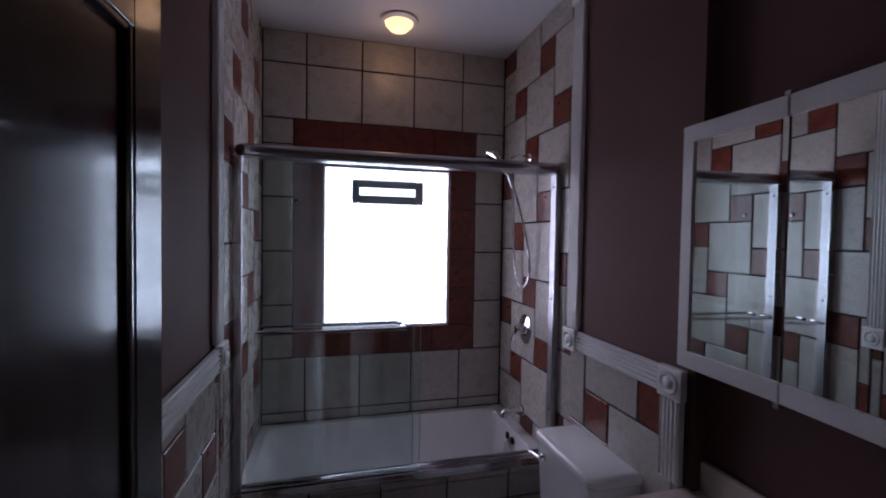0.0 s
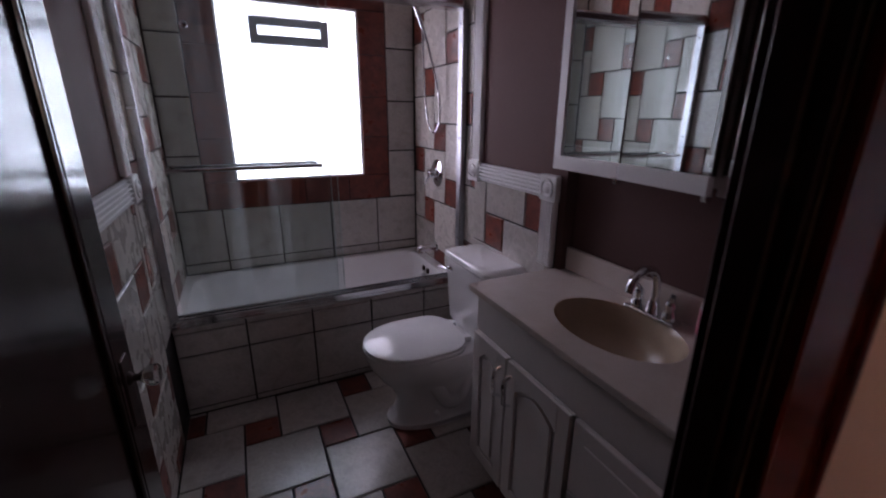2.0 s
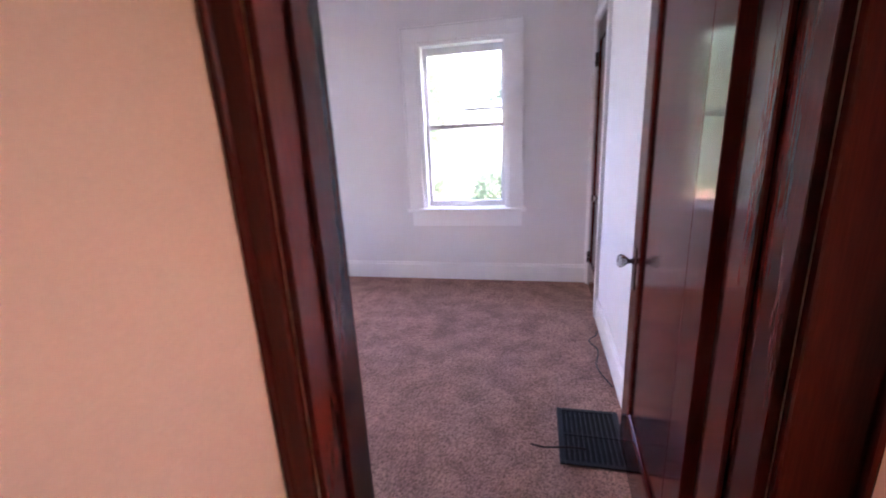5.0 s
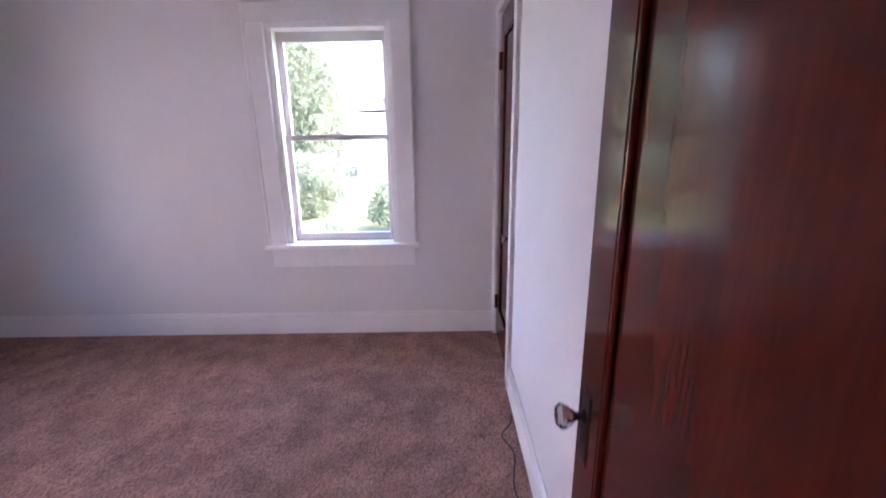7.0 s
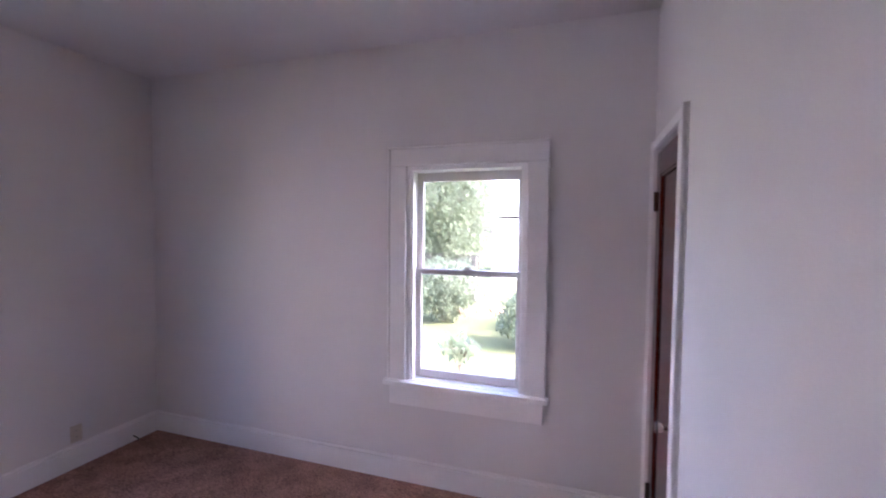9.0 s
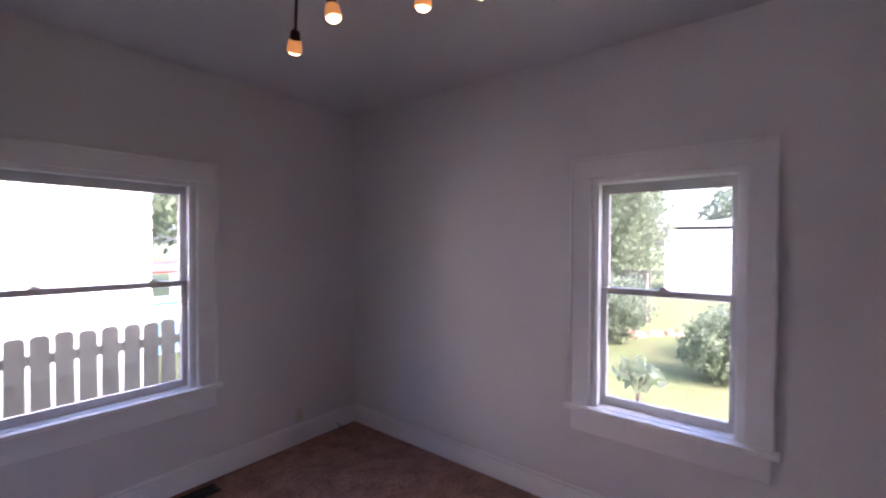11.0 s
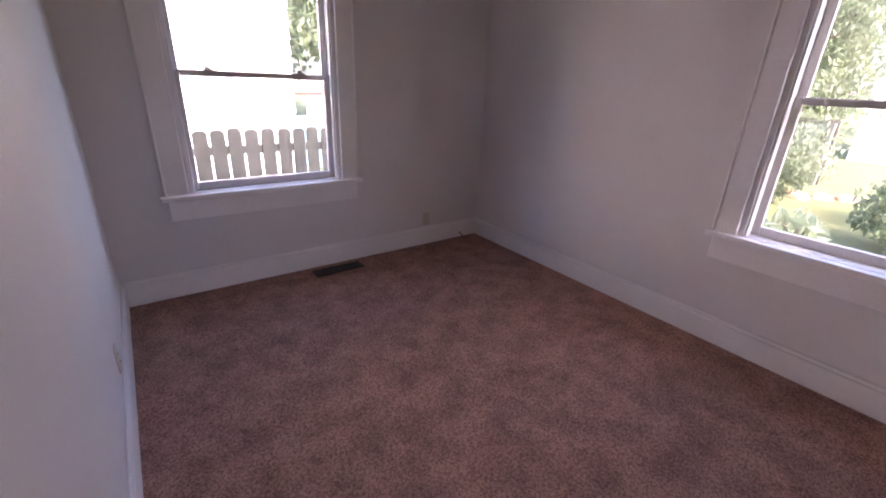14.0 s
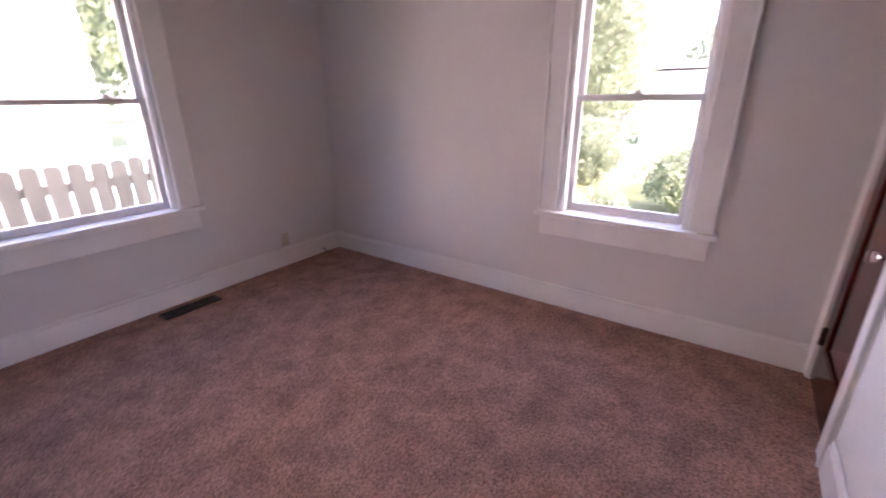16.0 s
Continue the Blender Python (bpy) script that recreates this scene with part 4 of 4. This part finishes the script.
# ---- bedroom things ----
track = thing("track_light", "dark bronze track light with four lit amber spots", "ceiling lamp")
part("canopy", lathe(bmesh.new(), [(.11, 0), (.11, -.03), (.095, -.055), (.02, -.062)], pose(2.86, .62, RZ - .001), 28), BRONZE, track, "round dark canopy", True)
RAILZ = 2.755
part("stem", tube(bmesh.new(), [(2.86, .62, RZ - .03), (2.86, .62, RAILZ)], .012, 10), BRONZE, track, "", True)
rail = [(2.72, 1.05, RAILZ), (2.76, .80, RAILZ), (2.86, .62, RAILZ), (2.93, .40, RAILZ), (3.00, .24, RAILZ), (3.02, .10, RAILZ)]
part("rail", tube(bmesh.new(), smooth_path(rail, 6), .008, 8), BRONZE, track, "wavy dark rail", True)
SPOTS = [((2.72, 1.05), (2.78, 1.16)), ((2.75, .86), (2.755, .84)), ((2.91, .47), (2.925, .50)), ((3.0, .24), (2.99, .27))]
for (ax, ay), (bx_, by_) in SPOTS:
    bz = 2.60
    top = Vector((ax, ay, RAILZ))
    bot = Vector((bx_, by_, bz))
    d = (bot - top).normalized()
    drop = .15 if ay > 1 else .07
    sp = part("spot", tube(bmesh.new(), [top, top + d * drop], [.007, .007], 8), BRONZE, track, "dark swivel arm", True)
    mm = Matrix.Translation(top + d * drop) @ d.to_track_quat("Z", "Y").to_matrix().to_4x4()
    part("socket", lathe(bmesh.new(), [(.012, 0), (.02, .008), (.024, .03), (.026, .04)], mm, 18), BRONZE, sp, "dark socket", True)
    part("shade", lathe(bmesh.new(), [(.026, .041), (.031, .06), (.034, .095), (.030, .095), (.024, .05)], mm, 18), AMBER, sp, "amber glass shade", True)
    part("bulb", lathe(bmesh.new(), [(.010, .052), (.027, .075), (.029, .096), (.022, .106), (.004, .109)], mm, 18), BULB, sp, "glowing warm bulb", True)


def register(name, x0, y0, x1, y1, along, label):
    e = thing(name, label, "floor vent")
    fr = .022
    # flat black sheet in place of a real, shaded duct
    part("pit", boxes((x0 + .01, y0 + .01, -.004, x1 - .01, y1 - .01, .002)), PIT, e, "black sheet painted as the shade in the duct")
    part("frame", boxes((x0, y0, .0, x1, y0 + fr, .01), (x0, y1 - fr, .0, x1, y1, .01), (x0, y0 + fr, .0, x0 + fr, y1 - fr, .01), (x1 - fr, y0 + fr, .0, x1, y1 - fr, .01), bevel=.003), BLACK, e)
    n = int(((y1 - y0) if along == "x" else (x1 - x0)) / .021)
    for i in range(1, n):
        if along == "x":
            y = y0 + (y1 - y0) * i / n
            r = (x0 + fr, y - .003, .003, x1 - fr, y + .003, .009)
        else:
            x = x0 + (x1 - x0) * i / n
            r = (x - .003, y0 + fr, .003, x + .003, y1 - fr, .009)
        part("slat", boxes(r), BLACK, e)
    part("crossbar", boxes(((x0 + x1) / 2 - .005, y0 + fr, .002, (x0 + x1) / 2 + .005, y1 - fr, .008) if along == "x" else (x0 + fr, (y0 + y1) / 2 - .005, .002, x1 - fr, (y0 + y1) / 2 + .005, .008)), BLACK, e)


register("floor_register", 2.03, -1.10, 2.40, -.82, "x", "black steel floor register set in the carpet")
register("floor_register", 2.56, 2.305, 2.95, 2.425, "y", "dark steel floor register below the window")
tw_ = thing("twig", "thin dark brown twig lying on the carpet", "twig")
part("stem", tube(bmesh.new(), smooth_path([(2.12, -.70, .012), (2.11, -.76, .010), (2.12, -.86, .016), (2.115, -.93, .018)], 4), .004, 6), BRONZE, tw_, "", True)


def outlet(p, rz):
    e = thing("wall_outlet", "ivory plastic wall outlet plate above the baseboard", "outlet", "outlets", at=pose(*p, 0, 0, rz))
    part("plate", boxes((-.036, 0, -.058, .036, .006, .058), bevel=.003), PLASTIC, e)
    for z in (-.02, .02):
        s = part("socket", lathe(bmesh.new(), [(.016, .0065), (.016, .009), (.012, .0095)], pose(0, 0, z, -90), 18), PLASTIC, e, "", True)
        for x in (-.006, .006):
            part("slot", boxes((x - .001, .0095, z - .004, x + .001, .0102, z + .004)), PIT, s)


outlet((3.66, RY1, .235), 180)
outlet((RX0, 1.43, .28), -90)
cord = thing("coax_cable", "short black cable stub rising beside the baseboard", "cable")
part("cable", tube(bmesh.new(), smooth_path([(4.06, 2.47, .004), (4.04, 2.44, .03), (4.02, 2.43, .05), (4.01, 2.45, .065)], 5), .0045, 8), BLACK, cord, "", True)
cord = thing("coax_cable", "thin black cable lying along the baseboard", "cable")
part("cable", tube(bmesh.new(), smooth_path([(2.62, -1.115, .006), (2.8, -1.06, .008), (3.0, -1.09, .007), (3.12, -1.05, .007), (3.2, -1.10, .006), (3.26, -1.12, .012)], 6), .004, 8), BLACK, cord, "", True)

# ---- outdoors ----
GZ = -0.55
gr = bmesh.new()
bmesh.ops.create_grid(gr, x_segments=4, y_segments=4, size=400, matrix=Matrix.Translation((0, 0, GZ)))
struct("ground", gr, GRASS, "green lawn", "lawn")


def dog_ear(w, h, t):
    me = bpy.data.meshes.new("picket")
    bm = prism(bmesh.new(), [(-w / 2, 0), (w / 2, 0), (w / 2, h - .03), (w / 2 - .03, h), (-w / 2 + .03, h), (-w / 2, h - .03)], pose(0, t / 2, 0, 90), t)
    bm.to_mesh(me)
    bm.free()
    me.materials.append(FENCE)
    return me


def fence(name, x0, y0, ang, n, pitch, w, h, label):
    e = thing(name, label, "fence", at=pose(x0, y0, GZ, 0, 0, ang))
    me = dog_ear(w, h, .02)
    rnd = random.Random(4)
    for i in range(n):
        o = new("picket", me)
        o.parent = e
        o.matrix_local = pose(i * pitch, 0, -.02 + rnd.uniform(-.012, .012), 0, rnd.uniform(-.6, .6), 0)
    for z in (.3, h - .28):
        part("rail", boxes((-.1, .012, z, n * pitch, .05, z + .09), bevel=.003), FENCE, e)
    for i in range(0, n, 14):
        part("post", boxes((i * pitch - .04, .05, 0, i * pitch + .05, .14, h - .1), bevel=.004), FENCE, e)


fence("picket_fence", -2.0, 4.5, 0, 58, .168, .138, 1.40, "weathered grey dog-ear picket fence")
fence("board_fence", 14.6, 2.3, 80, 60, .15, .145, 1.5, "weathered grey board fence across the yard")


def house(name, x0, y0, x1, y1, eave, ridge, label, openings):
    e = thing(name, label, "house")
    n = int((eave - GZ) / .2)
    bm = bmesh.new()
    for i in range(n):
        z = GZ + i * .2
        o = .0
        vs = []
        for (zz, off) in ((z, .018), (z + .2, 0)):
            vs.append([bm.verts.new(p) for p in ((x0 - off, y0 - off, zz), (x1 + off, y0 - off, zz), (x1 + off, y1 + off, zz), (x0 - off, y1 + off, zz))])
        for k in range(4):
            bm.faces.new((vs[0][k], vs[0][(k + 1) % 4], vs[1][(k + 1) % 4], vs[1][k]))
        bm.faces.new(vs[0])
    part("wall", bm, SIDING, e, "white lapped siding")
    bm = prism(bmesh.new(), [(y0 - .3, eave), (y1 + .3, eave), ((y0 + y1) / 2, ridge)], Matrix(((0, 0, 1, x0 - .05), (1, 0, 0, 0), (0, 1, 0, 0), (0, 0, 0, 1))), x1 - x0 + .1)
    part("roof", bm, ROOF, e, "grey shingle roof")
    for cx, cy, cz, w, h, d in openings:
        if d == "y":
            wn_ = part("window", boxes((cx - w / 2, cy - .03, cz, cx + w / 2, cy, cz + h), bevel=.004), TRIM, e)
            part("pane", boxes((cx - w / 2 + .06, cy - .034, cz + .06, cx + w / 2 - .06, cy - .031, cz + h - .06)), VENTGREY, wn_)
        else:
            wn_ = part("window", boxes((cx - .03, cy - w / 2, cz, cx, cy + w / 2, cz + h), bevel=.004), TRIM, e)
            part("pane", boxes((cx - .034, cy - w / 2 + .06, cz + .06, cx - .031, cy + w / 2 - .06, cz + h - .06)), VENTGREY, wn_)


house("neighbour_house", -4.2, 6.3, 3.75, 14, 3.9, 5.0, "white sided neighbouring house behind the fence", [(3.42, 6.28, .55, .34, .34, "y")])
house("garage", 21, -6.5, 27, 3.1, 2.35, 3.0, "white sided garage across the yard", [])


def foliage(bm, centre, size, count, leaf_size, rnd, hollow=.35):
    for i in range(count):
        while True:
            v = Vector((rnd.uniform(-1, 1), rnd.uniform(-1, 1), rnd.uniform(-1, 1)))
            if hollow < v.length < 1:
                break
        lump = 1 + .5 * noise.noise(v * 2.9 + Vector(centre) * .7) + .2 * noise.noise(v * 7)
        p = Vector(centre) + Vector((v.x * size[0], v.y * size[1], v.z * size[2])) * lump
        q = Euler((rnd.uniform(0, 6.3), rnd.uniform(0, 6.3), rnd.uniform(0, 6.3))).to_matrix()
        s = leaf_size * rnd.uniform(.6, 1.3)
        bm.faces.new([bm.verts.new(p + q @ Vector(c)) for c in ((-s, 0, 0), (0, -s * .45, s * .1), (s, 0, 0), (0, s * .45, s * .1))])
    return bm


def tree(name, x, y, h, size, count, leaf_size, seed, label, material=LEAF, category="tree", crown_z=None):
    rnd = random.Random(seed)
    e = thing(name, label, category, at=pose(x, y, GZ))
    cz = crown_z if crown_z else h - size[2] * .85
    tr = .02 * h + .02
    part("trunk", tube(bmesh.new(), smooth_path([(0, 0, -.05), (.02 * h, 0, cz * .5), (0, .02 * h, cz)], 4), [tr * (1 - .07 * k) for k in range(9)], 8), BARK, e, "", True)
    for k in range(5):
        a = k * 1.26 + rnd.uniform(-.3, .3)
        part("limb", tube(bmesh.new(), [(0, 0, cz * .75), (size[0] * .35 * math.cos(a), size[1] * .35 * math.sin(a), cz), (size[0] * .7 * math.cos(a), size[1] * .7 * math.sin(a), cz + size[2] * .3)], [tr * .5, tr * .3, tr * .1], 6), BARK, e, "", True)
    part("crown", foliage(bmesh.new(), (0, 0, cz), size, count, leaf_size, rnd), material, e, "uneven leafy crown")
    return e


tree("conifer", 15.6, 3.9, 6.8, (1.5, 1.9, 3.4), 20000, .085, 1, "tall dense green yard tree", crown_z=3.2)
tree("tree", 29, 8.5, 8, (3, 3, 3.5), 8000, .2, 2, "broad green tree beyond the yard")
tree("tree", 36, -1.5, 6, (4, 5, 2.3), 9000, .22, 3, "far green tree behind the garage", LEAFB)
tree("tree", 9.5, 17, 8, (3.2, 3, 3.4), 10000, .16, 4, "green tree behind the neighbouring house")
tree("tree", 7, 24, 9, (4, 3, 4), 8000, .2, 5, "green tree behind the neighbouring house", LEAFB)
tree("shrub", 9.8, .05, 1.4, (.58, .62, .58), 4200, .05, 6, "leafy green shrub on the lawn", LEAF, "shrub", .6)
tree("shrub", 11.2, -.6, 1.5, (.8, .8, .7), 4500, .06, 7, "leafy green shrub on the lawn", LEAF, "shrub", .85)
tree("shrub", 11.5, 2.4, 1.5, (.8, .8, .7), 4500, .06, 8, "dark green shrub by the fence", LEAFB, "shrub", .8)
tree("garden_plant", 6.6, .58, .95, (.30, .26, .13), 60, .09, 12, "small broad-leaved plant below the window", LEAFB, "plant", .80)
for x, y, s in ((12.6, 2.1, .26), (13.0, 1.75, .2), (13.3, 1.4, .22)):
    st = thing("garden_stone", "orange stone edging on the lawn", "stone", "garden stones", at=pose(x, y, GZ))
    bm = bmesh.new()
    bmesh.ops.create_icosphere(bm, subdivisions=2, radius=s, matrix=Matrix.Diagonal((1.3, 1, .5, 1)))
    for v in bm.verts:
        v.co *= 1 + .2 * noise.noise(v.co * 5)
    part("stone", bm, TERRA, st, "", True)
shed = thing("garden_canopy", "faded red canopy on posts beyond the fence", "canopy")
part("roof", boxes((4.6, 11.0, .9, 7.5, 13.0, 1.12), bevel=.04), REDCLOTH, shed)
for x in (4.7, 7.4):
    for y in (11.1, 12.9):
        part("post", boxes((x - .04, y - .04, GZ, x + .04, y + .04, .9)), TRIM, shed)
gs = thing("garden_shed", "small white gabled shed in the neighbouring yard", "shed")
part("wall", boxes((6.9, 13.3, GZ, 8.9, 15.0, 1.2), bevel=.01), SIDING, gs)
part("gable", prism(bmesh.new(), [(6.9, 1.2), (8.9, 1.2), (7.9, 2.05)], pose(0, 15.0, 0, 90), 1.7), SIDING, gs)
for sgn in (-1, 1):
    part("roof", prism(bmesh.new(), [(7.9, 2.06), (7.9 + sgn * 1.15, 1.08), (7.9 + sgn * 1.15, 1.14), (7.9, 2.13)], pose(0, 15.1, 0, 90), 1.9), ROOF, gs)
crate = thing("blue_bin", "pale blue plastic bin standing in the neighbouring yard", "bin", at=pose(4.75, 9.2, GZ))
part("body", prism(bmesh.new(), [(-.32, 0), (.32, 0), (.38, 1.0), (-.38, 1.0)], pose(0, .35, 0, 90), .7), BLUE, crate)
part("lid", boxes((-.42, -.4, 1.001, .42, .4, 1.06), bevel=.02), BLUE, crate)

# ---- tiles ----
CACHE = {}


def tile_piece(parent, material, o, u, v, nrm, a0, b0, a1, b1, thick=.009, gap=.009):
    w, h = round(a1 - a0 - gap, 3), round(b1 - b0 - gap, 3)
    if w < .006 or h < .006:
        return
    key = (w, h, material.name, thick)
    if key not in CACHE:
        bm = bmesh.new()
        c = min(.0025, w / 3, h / 3)
        lo = [bm.verts.new((x, y, 0)) for x, y in ((-w / 2, -h / 2), (w / 2, -h / 2), (w / 2, h / 2), (-w / 2, h / 2))]
        mid = [bm.verts.new((p.co.x, p.co.y, thick - c)) for p in lo]
        hi = [bm.verts.new((p.co.x - math.copysign(c, p.co.x), p.co.y - math.copysign(c, p.co.y), thick)) for p in lo]
        for r, s in ((lo, mid), (mid, hi)):
            for k in range(4):
                bm.faces.new((r[k], r[(k + 1) % 4], s[(k + 1) % 4], s[k]))
        bm.faces.new(hi)
        me = bpy.data.meshes.new("tile")
        bm.to_mesh(me)
        bm.free()
        me.materials.append(material)
        CACHE[key] = me
    ob = new("tile", CACHE[key])
    ob.parent = parent
    c = Vector(o) + Vector(u) * (a0 + a1) / 2 + Vector(v) * (b0 + b1) / 2
    ob.matrix_world = Matrix((( u[0], v[0], nrm[0], c.x), (u[1], v[1], nrm[1], c.y), (u[2], v[2], nrm[2], c.z), (0, 0, 0, 1)))


def hopscotch(parent, o, u, v, nrm, rect, L, s, red_at, skip=None):
    """Large grey and small red squares; red_at is the centre of one red tile in (a, b)."""
    ox, oy = red_at[0] - (L + s / 2), red_at[1] - (L - s / 2)
    A0, B0, A1, B1 = rect
    for i in range(-14, 15):
        for j in range(-14, 15):
            x, y = ox + i * L + j * s, oy - i * s + j * L
            for material, p, q, r, t in ((TILE, x, y, x + L, y + L), (RED, x + L, y + L - s, x + L + s, y + L)):
                p, q, r, t = max(p, A0), max(q, B0), min(r, A1), min(t, B1)
                if r - p > .012 and t - q > .012:
                    tile_piece(parent, material, o, u, v, nrm, p, q, r, t)


# bathroom floor
hopscotch(bath_floor, (0, 0, -.008), (1, 0, 0), (0, 1, 0), (0, 0, 1), (BX0 + .012, BATH_Y0, TOILET_X, 1.655), .316, .153, (.225, 1.254))
# east wall: tub side and behind the toilet, from the east wall's face, u along y
def backer(name, bm, label):
    return struct(name, bm, GROUT, label, "wall tiling")
tub_e = backer("tiling_tub_east", boxes((BX1 - .0035, 1.47, .45, BX1 + .0005, BY1, BZ)), "grey and rust-red wall tiles in dark grout")
hopscotch(tub_e, (BX1 - .003, 0, 0), (0, 1, 0), (0, 0, 1), (-1, 0, 0), (1.475, .458, BY1 - .012, BZ - .002), .322, .160, (1.845, 2.557))
toi_e = backer("tiling_toilet_wall", boxes((TOILET_X - .0035, .83, 0, TOILET_X + .0005, 1.47, CR)), "grey and rust-red wainscot tiles in dark grout")
hopscotch(toi_e, (TOILET_X - .003, 0, 0), (0, 1, 0), (0, 0, 1), (-1, 0, 0), (.84, .0, 1.47, CR - .02), .322, .160, (1.271, .863))
tub_w = backer("tiling_west", boxes((BX0 - .0005, 1.47, 0, BX0 + .0035, BY1, BZ), (BX0 - .0005, -.09, 0, BX0 + .0035, 1.47, CR)), "grey and rust-red wall tiles in dark grout")
hopscotch(tub_w, (BX0 + .003, 0, 0), (0, 1, 0), (0, 0, 1), (1, 0, 0), (1.475, .458, BY1 - .012, BZ - .002), .322, .160, (1.766, 2.268))
hopscotch(tub_w, (BX0 + .003, 0, 0), (0, 1, 0), (0, 0, 1), (1, 0, 0), (BATH_Y0 + .002, .0, 1.472, CR - .02), .322, .160, (1.342, .80))
# window wall
VX_ = [BX0 + .012, -.166, .157, .480, .800, BX1 - .012]
FO, FI = (-.236, .895, .848, 2.263), BW
def back_tile(material, a0, b0, a1, b1):
    tile_piece(wall_bn, material, (0, BY1, 0), (1, 0, 0), (0, 0, 1), (0, -1, 0), a0, b0, a1, b1, gap=.0035 if material is RED else .009)
for z0, z1 in ((.458, .52), (.52, FO[2])):
    for a, b in zip(VX_, VX_[1:]):
        back_tile(TILE, a, z0, b, z1)
for z0, z1 in ((FO[3], 2.585), (2.585, BZ)):
    for a, b in zip(VX_, VX_[1:]):
        back_tile(TILE, a, z0, b, z1)
zs = [FO[2], 1.165, 1.485, 1.805, 2.115, FO[3]]
for a, b in ((VX_[0], FO[0]), (FO[1], VX_[-1])):
    for z0, z1 in zip(zs, zs[1:]):
        back_tile(TILE, a, z0, b, z1)
for a, b in ((FO[0], FI[0]), (FI[1], FO[1])):
    k = 4
    for i in range(k):
        back_tile(RED, a, FI[2] + (FI[3] - FI[2]) * i / k, b, FI[2] + (FI[3] - FI[2]) * (i + 1) / k)
for z0, z1 in ((FO[2], FI[2]), (FI[3], FO[3])):
    k = 4
    for i in range(k):
        back_tile(RED, FO[0] + (FO[1] - FO[0]) * i / k, z0, FO[0] + (FO[1] - FO[0]) * (i + 1) / k, z1)
# tiled tub apron
apron = backer("tub_apron", boxes((BX0 + .012, 1.663, 0, BX1 - .002, 1.70, .44)), "tiled tub apron in dark grout")
ax_ = [BX0 + .012, -.102, .208, .518, .828, BX1 - .012]
for z0, z1 in ((0, .03), (.03, .315), (.315, .435)):
    for a, b in zip(ax_, ax_[1:]):
        tile_piece(apron, TILE, (0, 1.663, 0), (1, 0, 0), (0, 0, 1), (0, -1, 0), a, z0, b, z1)
for a, b in zip(ax_, ax_[1:]):
    tile_piece(apron, TILE, (0, 1.705, .4395), (1, 0, 0), (0, -1, 0), (0, 0, 1), a, .0, b, .06, thick=.02)
